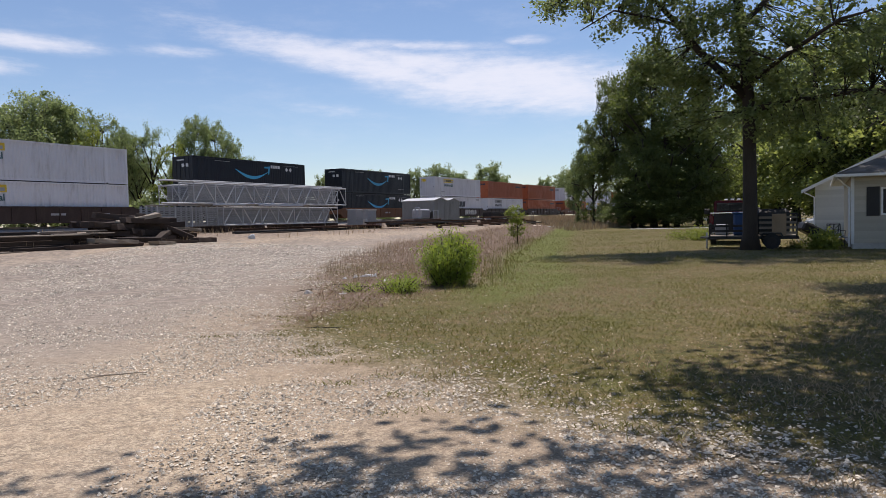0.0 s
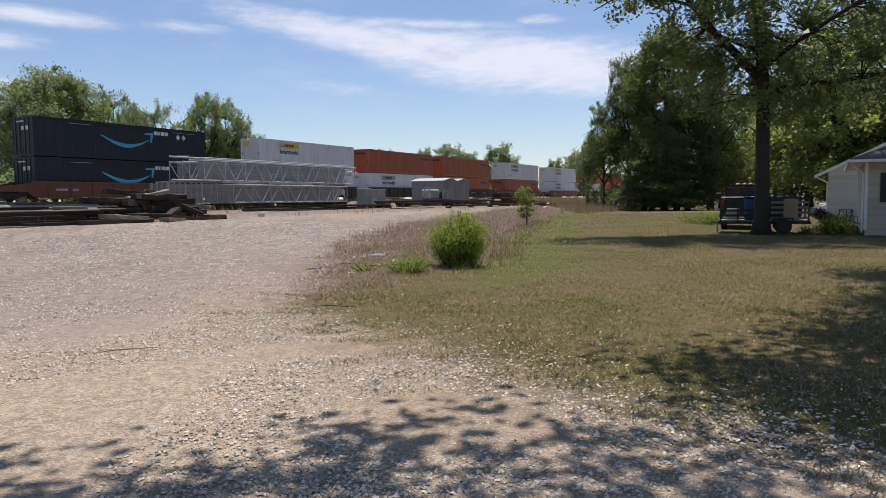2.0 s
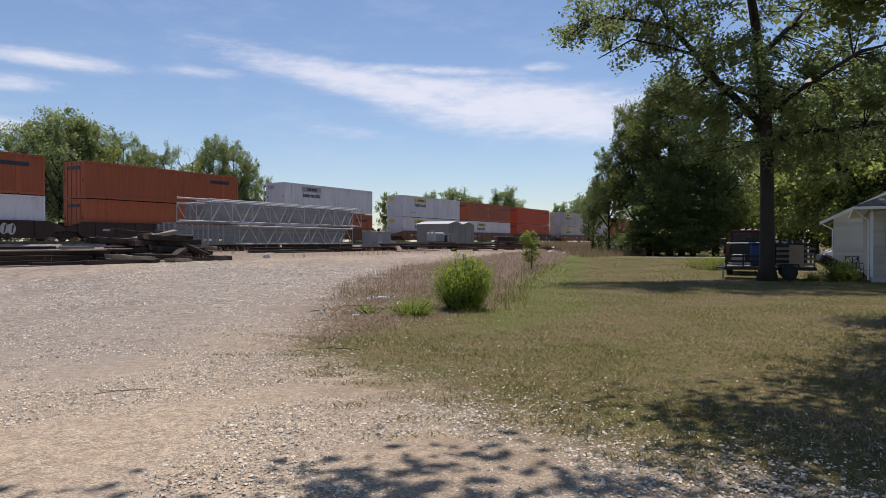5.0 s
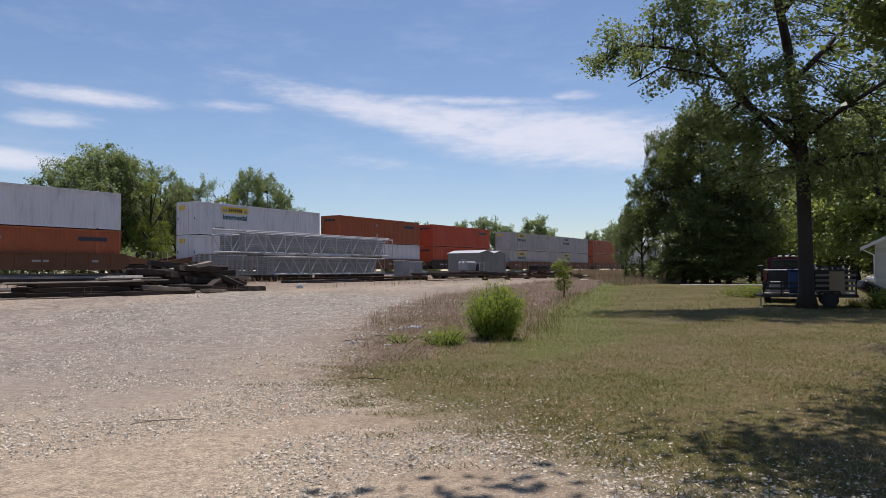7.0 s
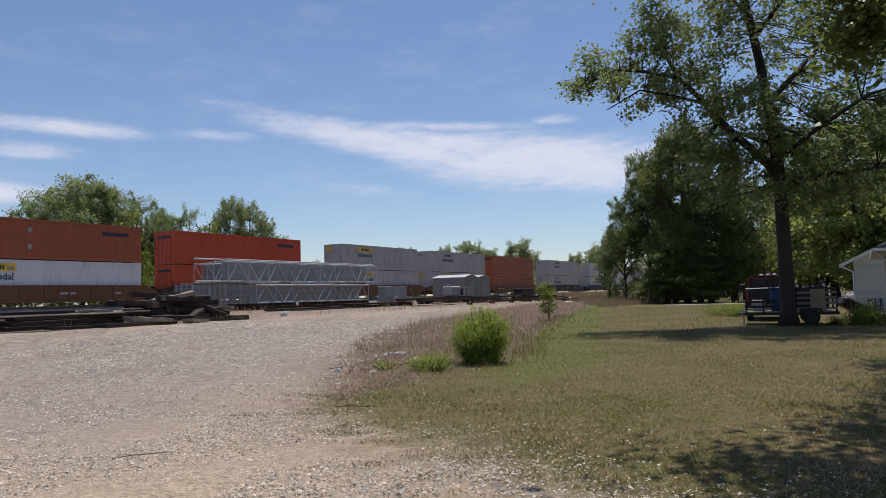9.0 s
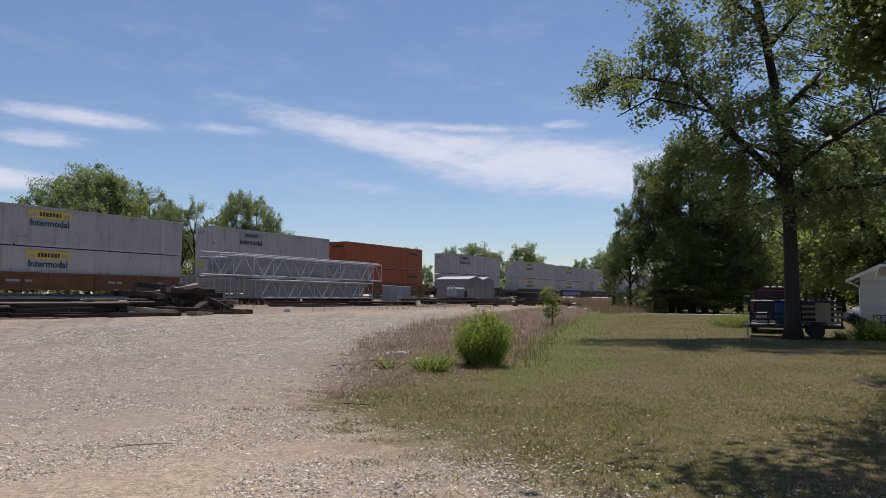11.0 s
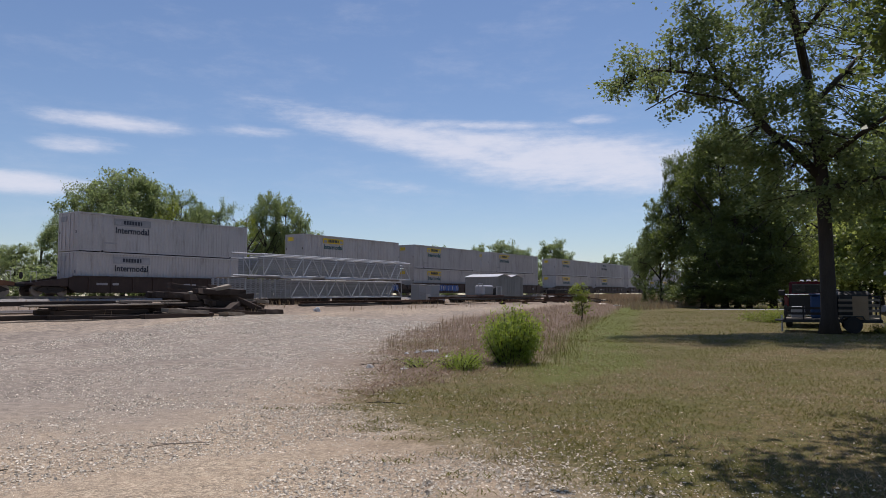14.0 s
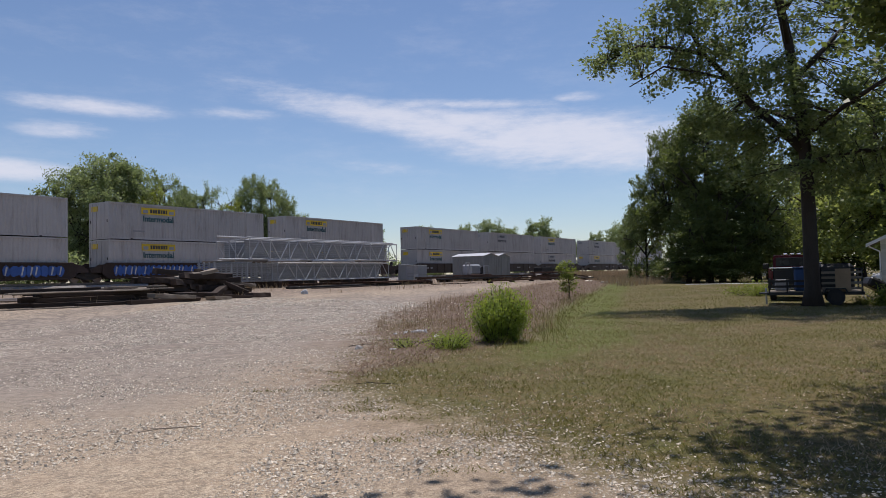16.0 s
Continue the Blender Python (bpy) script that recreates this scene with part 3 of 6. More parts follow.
def build_car(paint, left, right, label, graffiti=None):
    """A well car, z from the rail's top; left and right: a full coupler end or a shared bogie."""
    c = thing("well_car", Matrix(), label, "railway car", "well cars of the train")
    bm = bmesh.new()
    for sgn in (-1, 1):
        y0, y1 = sorted((sgn * 1.39, sgn * 1.46))
        part("side_sill", prism([(-8.7, 0.62), (-8.2, 0.3), (8.2, 0.3), (8.7, 0.62), (8.7, 1.32), (8.35, 1.46), (-8.35, 1.46), (-8.7, 1.32)], y0, y1), paint, c)
        yy = sgn * 1.46
        part("top_chord", block(-8.4, 8.4, min(yy - 0.07, yy + 0.07), max(yy - 0.07, yy + 0.07), 1.40, 1.50, 0.01), paint, c)
        part("bottom_chord", block(-8.2, 8.2, min(yy - 0.08, yy + 0.06), max(yy - 0.08, yy + 0.06), 0.26, 0.37, 0.01), paint, c)
        for k in range(9):
            x = -7.2 + k * 1.8
            part("stiffener", block(x - 0.05, x + 0.05, min(sgn * 1.455, sgn * 1.52), max(sgn * 1.455, sgn * 1.52), 0.37, 1.40), paint, c)
        for e in (-1, 1):
            end = left if e < 0 else right
            reach = 11.1 if end == "full" else 9.6
            part("end_gusset", prism([(e * 8.5, 0.7), (e * 8.5, 1.38), (e * 9.0, 1.30), (e * reach, 0.98), (e * reach, 0.75)], *sorted((sgn * 1.30, sgn * 1.40))), paint, c)
    for k in range(6):
        x = -7.5 + k * 3
        part("cross_bearer", block(x - 0.25, x + 0.25, -1.4, 1.4, 0.25, 0.39), paint, c)
    for e in (-1, 1):
        end = left if e < 0 else right
        reach = 11.1 if end == "full" else 9.6
        x0, x1 = sorted((e * 8.4, e * reach))
        part("end_platform", block(x0, x1, -1.3, 1.3, 0.82, 0.98, 0.01), paint, c)
        part("bulkhead", block(*sorted((e * 8.3, e * 8.4)), -1.38, 1.38, 0.35, 1.2), paint, c)
        if end == "full":
            part("coupler", block(*sorted((e * 11.1, e * 11.72)), -0.14, 0.14, 0.68, 0.95, 0.03), "iron", c)
            part("hand_rail", rods("hand_rail", [((e * 10.9, y, 0.98), (e * 10.9, y, 1.75), 0.02) for y in (-1.2, -0.5)] + [((e * 10.9, -1.2, 1.75), (e * 10.9, -0.5, 1.75), 0.02)]), "galv", c)
            part("hand_brake_wheel", disc(bmesh.new(), (e * 10.98, 0.7, 1.5), (1, 0, 0), 0.25, 0.05, 14), "iron", c)
        if end == "full" or e > 0:
            bx = e * 9.75
            bog = part("bogie", block(bx - 0.3, bx + 0.3, -1.2, 1.2, 0.42, 0.7, 0.03), "iron", c, "dark cast bogie")
            for sgn in (-1, 1):
                ys = sorted((sgn * 0.98, sgn * 1.14))
                part("side_frame", prism([(bx - 1.15, 0.46), (bx - 0.85, 0.6), (bx - 0.35, 0.78), (bx + 0.35, 0.78), (bx + 0.85, 0.6), (bx + 1.15, 0.46), (bx + 0.85, 0.38), (bx + 0.4, 0.22), (bx - 0.4, 0.22), (bx - 0.85, 0.38)], *ys), "iron", bog)
                for w in (-0.89, 0.89):
                    wm = disc(bmesh.new(), (bx + w, sgn * 0.76, 0.42), (0, 1, 0), 0.42, 0.13, 22)
                    disc(wm, (bx + w, sgn * 0.69, 0.42), (0, 1, 0), 0.455, 0.03, 22)
                    part("wheel", wm, "rail", bog)
            for w in (-0.89, 0.89):
                part("axle", rods("axle", [((bx + w, -1.1, 0.42), (bx + w, 1.1, 0.42), 0.08)], 8), "iron", bog)
    if graffiti:
        rng = random.Random(graffiti[0])
        x = graffiti[1]
        while x < graffiti[2]:
            w = rng.uniform(0.35, 0.75)
            o = [(x + w * (0.5 + 0.52 * math.cos(a) * rng.uniform(0.75, 1.1)), 0.88 + 0.47 * math.sin(a) * rng.uniform(0.7, 1.0)) for a in [2 * math.pi * i / 11 for i in range(11)]]
            part("graffiti", prism(o, -1.535, -1.45), graffiti[3], c)
            if rng.random() < 0.7:
                q = rng.uniform(0.2, 0.6) * w
                part("graffiti_stroke", prism([(x + q, 0.6), (x + q + 0.08, 0.58), (x + q + 0.22, 1.15), (x + q + 0.1, 1.2)], -1.54, -1.45), "decal_dark" if graffiti[3] == "graffiti_white" else "graffiti_white", c)
            x += w * 0.82
    else:
        for x0, w in ((-6.6, 0.9), (-5.3, 0.5), (1.1, 1.2), (5.6, 0.5)):
            part("lettering_bar", block(x0, x0 + w, -1.47, -1.455, 0.82, 0.98), "decal_grey", c)
    return c


WHITE_Y, WHITE_G, GREY_Y, GREY_G, GREY, ITALIC, ORANGE, ORANGE2, RED, BLUE = range(10)
KINDS = [("white", "white container with a yellow sign, on the train", "yellow"), ("white", "white ribbed container with a faded grey sign", "grey"), ("greywhite", "weathered white container with a yellow sign", "yellow"),
         ("greywhite", "weathered white container with a grey sign", "grey"), ("greywhite", "plain weathered white ribbed container", None), ("white", "white container with slanted dark lettering bars", "italic"),
         ("orange", "dull orange container with a dark panel", "panel"), ("orange", "orange container with pale diamonds", "panel"), ("redorange", "red-orange container with a dark panel", "panel"),
         ("navy", "navy blue container with a curved arrow", "arrow")]
# far end of the container at the start, upper, lower, paint, left end, right end, spray paint
TRAIN = [
    (40.41, WHITE_Y, WHITE_Y, "car_dark", "full", "full", None),
    (63.54, BLUE, BLUE, "car_dark", "full", "full", None),
    (86.72, BLUE, BLUE, "car_brown", "full", "full", None),
    (110.04, WHITE_Y, ITALIC, "car_dark", "full", "joint", (4, 1.6, 5.6, "graffiti_white")),
    (129.32, ORANGE, WHITE_G, "car_dark", "joint", "joint", (9, 2.0, 5.4, "graffiti_white")),
    (148.56, ORANGE, ORANGE, "car_dark", "joint", "full", None),
    (171.31, WHITE_G, ORANGE2, "car_brown", "full", "full", None),
    (194.68, WHITE_Y, WHITE_Y, "car_brown", "full", "joint", None),
    (213.97, ORANGE2, WHITE_Y, "car_brown", "joint", "joint", None),
    (233.40, RED, RED, "car_dark", "joint", "full", None),
    (256.49, GREY_Y, GREY_Y, "car_brown", "full", "joint", None),
    (276.26, GREY_G, GREY_Y, "car_brown", "joint", "joint", None),
    (295.47, ORANGE, ORANGE, "car_brown", "joint", "full", None),
    (319.00, GREY_G, GREY_G, "car_dark", "full", "full", None),
    (342.52, GREY_Y, GREY_Y, "car_dark", "full", "joint", (12, 3.4, 7.4, "graffiti_blue")),
    (361.91, GREY_Y, GREY_Y, "car_dark", "joint", "joint", (14, -7.8, 1.6, "graffiti_blue")),
    (381.12, GREY_Y, GREY_Y, "car_dark", "joint", "full", None),
    (404.5, GREY_Y, GREY_Y, "car_dark", "full", "joint", None),
    (423.8, GREY_G, GREY_Y, "car_dark", "joint", "joint", None),
    (443.1, GREY_Y, GREY_G, "car_dark", "joint", "full", None),
    (466.5, GREY_G, GREY_Y, "car_dark", "full", "joint", None),
    (485.8, GREY_Y, GREY_Y, "car_dark", "joint", "joint", None),
    (505.1, GREY_Y, GREY_Y, "car_dark", "joint", "full", None),
]
MOVING = []


def build_train():
    first, cars = {}, {}
    for far, up, low, paint, left, right, spray in TRAIN:
        mid = far - 16.15 / 2
        key = (paint, left, right, spray)
        if key in cars:
            car = copy_thing(cars[key], at(mid, TRACK, RAIL))
        else:
            lab = ("dark brown" if paint == "car_dark" else "rust brown") + " steel well car carrying two stacked containers"
            if spray:
                lab = "dark steel well car with " + ("blue" if "blue" in spray[3] else "pale") + " spray-painted shapes on its side"
            car = cars[key] = build_car(paint, left, right, lab, spray)
        MOVING.append((car, mid, 0.0))
        for kind, z in ((low, 0.41), (up, 3.36)):
            if kind in first:
                c = copy_thing(first[kind], at(mid, TRACK, RAIL + z))
            else:
                c = first[kind] = build_container(*KINDS[kind], kind == ORANGE2)
            MOVING.append((c, mid, z))


build_train()


def run_train():
    """The train runs towards the viewer's left at an even speed."""
    for ob, mid, z in MOVING:
        walk(ob, [(t, at(mid - SPEED * t, TRACK, RAIL + z)) for t in range(17)])


# ---- trees and plants ----
def leaf_mesh(name, centres, size, mat, seed, up=0.5, slim=0.6, hang=0.0, sides=4):
    """Many small leaves about the given places, one diamond each, or one triangle each in far crowns."""
    r = np.random.default_rng(seed)
    c = np.asarray(centres, float)
    n = len(c)
    nrm = r.normal(size=(n, 3))
    nrm[:, 2] = np.abs(nrm[:, 2]) + up
    nrm /= np.linalg.norm(nrm, axis=1)[:, None]
    a = np.cross(nrm, r.normal(size=(n, 3)))
    a[:, 2] -= hang
    a /= np.linalg.norm(a, axis=1)[:, None]
    b = np.cross(nrm, a)
    l = (size * r.uniform(0.6, 1.25, n))[:, None]
    bend = nrm * l * 0.12
    if sides == 4:
        v = np.stack([c - a * l * 0.5, c + b * l * 0.5 * slim - bend, c + a * l * 0.5, c - b * l * 0.5 * slim - bend], 1)
    else:
        v = np.stack([c - a * l * 0.5, c + a * l * 0.3 + b * l * 0.45, c + a * l * 0.3 - b * l * 0.45], 1)
    return soup(name, v.reshape(-1, 3), sides, mat)


def soup(name, v, sides, mat):
    """A mesh of separate faces, each with the same number of corners."""
    n = len(v) // sides
    me = bpy.data.meshes.new(name)
    me.vertices.add(sides * n)
    me.vertices.foreach_set("co", v.ravel().astype(np.float32))
    me.loops.add(sides * n)
    me.loops.foreach_set("vertex_index", np.arange(sides * n, dtype=np.int32))
    me.polygons.add(n)
    me.polygons.foreach_set("loop_start", np.arange(0, sides * n, sides, dtype=np.int32))
    me.update(calc_edges=True)
    me.validate()
    me.materials.append(M[mat])
    return me


def on_line(pts, t):
    k = min(int(t * (len(pts) - 1)), len(pts) - 2)
    return Vector(pts[k]).lerp(Vector(pts[k + 1]), t * (len(pts) - 1) - k)


def clump_tree(m, label, trunk, girth, limbs, shells, clumps, leaves, size, mat, seed, clump=0.8, group="", twig=0.035, name="tree", hang=0.0, up=0.5, keep=None, flat=0.75, sides=4, core=0.25, bough=None):
    """A tapered trunk with limbs, twigs that reach clumps of leaves within the crown's shells, and gaps between the clumps."""
    rng = random.Random(seed)
    nr = np.random.default_rng(seed)
    v, f = [], []
    n = len(trunk)
    tube_data(trunk, [girth * (1.35 if i == 0 else 1 - 0.72 * i / (n - 1)) for i in range(n)], 10, v, f)
    lines = [trunk[max(1, n // 3):]]
    for pts, r in limbs:
        tube_data(pts, [r * (1 - 0.75 * i / (len(pts) - 1)) for i in range(len(pts))], 7, v, f)
        lines.append(pts)
    spots = []
    weight = [s[6] if len(s) > 6 else s[3] * s[4] * s[5] for s in shells]
    probe = [[on_line(l, q / 8) for q in range(9)] for l in lines]
    while len(spots) < clumps:
        s = rng.choices(shells, weight)[0]
        d = Vector((rng.gauss(0, 1), rng.gauss(0, 1), rng.gauss(0, 1))).normalized() * rng.uniform(core, 1.0) ** 0.45
        p = Vector((s[0] + d.x * s[3], s[1] + d.y * s[4], s[2] + d.z * s[5]))
        if keep and not keep(p):
            continue
        spots.append(p)
    if bough:
        rb = random.Random(seed + 1)
        spots += [Vector(bough[0]) + Vector([rb.uniform(-q, q) for q in bough[1]]) for _ in range(bough[2])]
    centres = []
    for p in spots:
        best = min((q for l in probe for q in l if q.z < p.z + 1.5), key=lambda q: (q - p).length, default=Vector(trunk[-1]))
        mid = best.lerp(p, 0.5) + Vector((rng.uniform(-1, 1), rng.uniform(-1, 1), rng.uniform(0, 1))) * (p - best).length * 0.12
        tube_data([best, mid, p], [twig * (0.6 + 0.14 * (p - best).length), twig * 0.6, twig * 0.25], 3, v, f)
        k = int(leaves / clumps * rng.uniform(0.5, 1.5))
        r = clump * rng.uniform(0.6, 1.35)
        q = nr.normal(size=(k, 3)) * (r * 0.55, r * 0.55, r * 0.55 * flat)
        q += np.array(p) + nr.uniform(-0.2, 0.2, 3) * r
        t = nr.uniform(0, 1, (k // 5, 1)) ** 0.6
        q[: k // 5] = np.array(mid) * (1 - t) + np.array(p) * t + nr.normal(size=(k // 5, 3)) * r * 0.22
        centres.append(q)
    tr = thing(name, m, label, "tree", group)
    part("trunk", mesh_of("trunk", v, f), "bark", tr, "", True)
    part("crown", leaf_mesh("crown", np.concatenate(centres), size, mat, seed, up, 0.66, hang, sides), None, tr)
    return tr


def yard_trees():
    base = Vector((12.75, 29.55, 0))
    trunk = [(0, 0, -0.05), (0.0, 0.0, 0.7), (0.0, 0.02, 3), (-0.05, 0, 6), (-0.22, 0.05, 8.7), (-0.5, 0.1, 10.7), (-0.9, 0.2, 13.3), (-1.3, 0.3, 15.5), (-1.5, 0.3, 18.0)]
    limbs = [
        ([(-0.05, 0, 6.2), (-1.0, 0.3, 7.35), (-1.9, 0.6, 8.4), (-2.6, 0.9, 9.5), (-3.6, 1.1, 10.7), (-4.05, 1.2, 11.7), (-4.2, 1.2, 13.2)], 0.2),
        ([(-3.6, 1.1, 10.7), (-4.9, 1.3, 11.1), (-6.2, 1.5, 11.3), (-7.6, 1.2, 10.6)], 0.09),
        ([(-2.6, 0.9, 9.5), (-4.0, 0.9, 9.9), (-5.4, 0.6, 10.1), (-6.9, 0.2, 9.2)], 0.08),
        ([(-0.05, 0, 5.7), (1.1, -0.5, 6.05), (2.3, -1.0, 6.05), (4.2, -1.3, 6.3), (5.8, -1.5, 6.1)], 0.14),
        ([(-0.3, 0.1, 9.2), (1.2, 0.8, 10.6), (2.8, 1.4, 12.2), (4.4, 1.8, 13.4)], 0.14),
        ([(-0.5, 0.1, 10.6), (-1.3, -1.2, 12.2), (-2.4, -2.2, 13.8)], 0.12),
        ([(-0.1, 0, 6.8), (0.6, -2, 7.6), (1.4, -4.2, 8.3), (1.7, -5.6, 8.2)], 0.12),
        ([(-0.1, 0, 7.4), (-0.6, 2.2, 8.4), (-1.0, 4.6, 9.4)], 0.13),
        ([(-0.7, 0.1, 12), (0.8, -0.8, 14), (2.2, -1.4, 15.6)], 0.1),
        ([(-0.9, 0.2, 13.2), (-2.6, 0.4, 14.6), (-4.4, 0.4, 15.6)], 0.1),
    ]
    shells = [(-5.5, 0.9, 10.9, 3.2, 2.8, 1.8, 46), (-3.4, 0.9, 12.2, 2.6, 2.8, 2.0, 26), (-1.9, 0.4, 8.2, 2.5, 3.4, 2.0, 64), (3.6, -0.3, 7.4, 4.6, 4.2, 2.4, 112), (0.6, 0.5, 12.5, 4.8, 4.6, 3.2, 62), (-2.6, 0.5, 14.8, 4.2, 4.0, 2.6, 46), (3.6, 0.8, 13.2, 4.0, 4.2, 3.0, 44), (-0.2, 0.2, 5.6, 3.2, 3.0, 1.1, 34)]
    clump_tree(Matrix.Translation(base), "tall broadleaf tree with a dark trunk on the lawn", trunk, 0.33, limbs, shells, 680, 50000, 0.18, "leaf", 11, 0.5, twig=0.03)
    # the great tree over the viewer's own standing place
    base = Vector((11.0, 2.5, 0))
    trunk = [(0, 0, -0.05), (0, 0, 1.5), (-0.1, 0.1, 4), (-0.3, 0.3, 7), (-0.4, 0.4, 10), (-0.5, 0.4, 13)]
    limbs = [([(-0.1, 0.1, 4.6), (-3, 1.5, 7.6), (-6.5, 2.6, 9.2), (-10, 3.2, 9.6)], 0.22), ([(-0.1, 0.1, 5), (-1, 4, 7.6), (-1.2, 8, 9.2), (-0.6, 11.6, 9.4), (-0.8, 14, 8.4)], 0.2),
             ([(-0.3, 0.3, 6.4), (-4.5, 4, 9.2), (-7.4, 6.2, 9.8)], 0.18), ([(-0.2, 0.2, 6), (3, 5, 8.6), (4.6, 9.6, 8.8)], 0.18), ([(-0.3, 0.3, 7), (-4, -4, 9.5), (-7, -6, 10)], 0.18), ([(-0.3, 0.3, 7), (4, -3, 9.5)], 0.16)]
    shells = [(-9.6, 2.9, 9.6, 4.2, 3.0, 1.4, 62), (-4.2, 6.2, 9.8, 4.0, 3.6, 1.6, 80), (-1.0, 8.4, 9.6, 4.8, 4.4, 1.7, 105), (2.5, 5.5, 10.5, 5, 6, 2.2, 55), (-3, -2, 10.5, 8, 5, 2, 60), (-0.6, 13.8, 8.2, 2.5, 2.0, 1.4, 30), (-3.2, 10.2, 10.0, 2.8, 2.6, 1.2, 42)]
    clump_tree(Matrix.Translation(base), "large spreading broadleaf tree shading the gravel drive", trunk, 0.42, limbs, shells, 400, 76000, 0.215, "leaf_dark", 23, 0.98, twig=0.03, bough=((-11.4, 5.0, 9.6), (0.9, 0.3, 0.4), 1))


def background_trees():
    def kind(seed, full, mat, leaves, label, narrow=1.0, size=0.42):
        rng = random.Random(seed)
        trunk = [(0, 0, -0.3), (0.05, 0, 1.2), (rng.uniform(-0.3, 0.3), 0.1, 3.5), (rng.uniform(-0.5, 0.5), 0, 6.5), (rng.uniform(-0.4, 0.4), 0, 9.2)]
        limbs = []
        for i in range(6):
            a, z = 2 * math.pi * i / 6 + rng.uniform(-0.4, 0.4), rng.uniform(2.2, 5.5)
            q = rng.uniform(2.2, 3.4) * narrow
            limbs.append(([(0, 0, z), (q * 0.5 * math.cos(a), q * 0.5 * math.sin(a), z + 1.3), (q * math.cos(a), q * math.sin(a), z + rng.uniform(2, 3.2))], 0.11))
        low = 0.8 if full else 3.0
        shells = []
        for i in range(7):
            a = rng.uniform(0, 6.28)
            z = rng.uniform(low + 1.4, 8.6)
            w = (1.0 - 0.55 * abs(z - 5.5) / 4.5) * 2.6 * narrow
            shells.append((w * math.cos(a) * 0.75, w * math.sin(a) * 0.75, z, 1.7 * narrow, 1.7 * narrow, 1.5))
        shells.append((0, 0, 6.5, 2.4 * narrow, 2.4 * narrow, 3.2))
        if full:
            k = min(1.0, narrow + 0.1)
            shells += [(0, 0, 3, 3.4 * k, 3.4 * k, 2.6), (1.5 * k, 0, 1.8, 2.4 * k, 2.6 * k, 1.6), (-1.7 * k, 0.4, 2.0, 2.4 * k, 2.4 * k, 1.8)]
        return clump_tree(Matrix(), label, trunk, 0.22, limbs, shells, 150 if full else 105, leaves, size, mat, seed, 0.58, "background trees", up=0.3, sides=3)

    def dome(seed, mat, leaves, clumps, label, size, droop=0.0, low=1.6, clump=0.5, top=1.0):
        """A full rounded crown of many small clumps on spreading limbs, about ten metres tall."""
        rng = random.Random(seed)
        trunk = [(0, 0, -0.3), (0.05, 0, 1.0), (rng.uniform(-0.2, 0.2), 0.1, 2.6), (rng.uniform(-0.4, 0.4), 0, 5.2), (rng.uniform(-0.4, 0.4), 0, 7.4)]
        limbs, shells = [], [(0, 0, 6.2, 2.3, 2.3, 3.0)]
        for i in range(9):
            a, z, q = 2 * math.pi * i / 9 + rng.uniform(-0.3, 0.3), rng.uniform(1.8, 4.6), rng.uniform(2.0, 3.2)
            limbs.append(([(0, 0, z), (q * 0.5 * math.cos(a), q * 0.5 * math.sin(a), z + 1.4), (q * math.cos(a), q * math.sin(a), z + rng.uniform(1.8, 3.0) - droop)], 0.1))
            zz = low + 1.2 + (6.8 - low - 1.2) * ((i * 4) % 9) / 8
            w = (2.9 - 0.34 * (zz - 2)) * rng.uniform(0.8, 1.1) if top < 1.2 else rng.uniform(1.9, 2.6)
            shells.append((w * math.cos(a + 0.3), w * math.sin(a + 0.3), zz, 1.5, 1.5, 1.2 + droop * 0.5))
        for i in range(6):
            a = math.pi * i / 3 + rng.uniform(-0.3, 0.3)
            shells.append((top * math.cos(a), top * math.sin(a), rng.uniform(7.4, 8.8), 1.1, 1.1, 0.9))
        return clump_tree(Matrix(), label, trunk, 0.2, limbs, shells, clumps, leaves, size, mat, seed, clump, "background trees", up=0.3, sides=3, hang=droop * 0.6, core=0.4, twig=0.025)

    kinds = {
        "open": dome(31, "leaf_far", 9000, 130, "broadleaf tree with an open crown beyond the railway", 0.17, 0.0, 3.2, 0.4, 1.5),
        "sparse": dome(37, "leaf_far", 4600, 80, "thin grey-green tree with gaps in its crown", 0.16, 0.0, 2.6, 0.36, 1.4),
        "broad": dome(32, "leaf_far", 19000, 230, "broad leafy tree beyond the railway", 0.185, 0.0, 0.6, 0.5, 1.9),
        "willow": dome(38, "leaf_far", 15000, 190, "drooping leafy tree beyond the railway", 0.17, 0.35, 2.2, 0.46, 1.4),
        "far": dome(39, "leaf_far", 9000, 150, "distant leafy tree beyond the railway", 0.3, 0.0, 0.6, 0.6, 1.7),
        "slim": kind(33, True, "leaf_yellow", 12000, "yellow-green tree beyond the railway", 0.7, 0.17),
        "dark": dome(34, "leaf_dark", 46000, 420, "large dark rounded tree at the lawn's far end", 0.135, 0.0, 0.2, 0.42, 1.1),
        "dark2": kind(35, True, "leaf_dark", 20000, "dense dark green tree behind the lawn", 0.66, 0.17),
        "droop": dome(40, "leaf", 20000, 220, "drooping grey-green tree beside the dark tree", 0.16, 0.3, 2.2, 0.45),
        "mid": kind(36, True, "leaf_mid", 18000, "leafy green tree behind the parked truck", 1.1, 0.2),
    }
    used, tops = set(), {}
    for k, ob in kinds.items():
        crown = [c for c in ob.children if c.name.startswith("crown")][0].data
        co = np.zeros(3 * len(crown.vertices), np.float32)
        crown.vertices.foreach_get("co", co)
        tops[k] = float(np.percentile(co[2::3], 99.6))

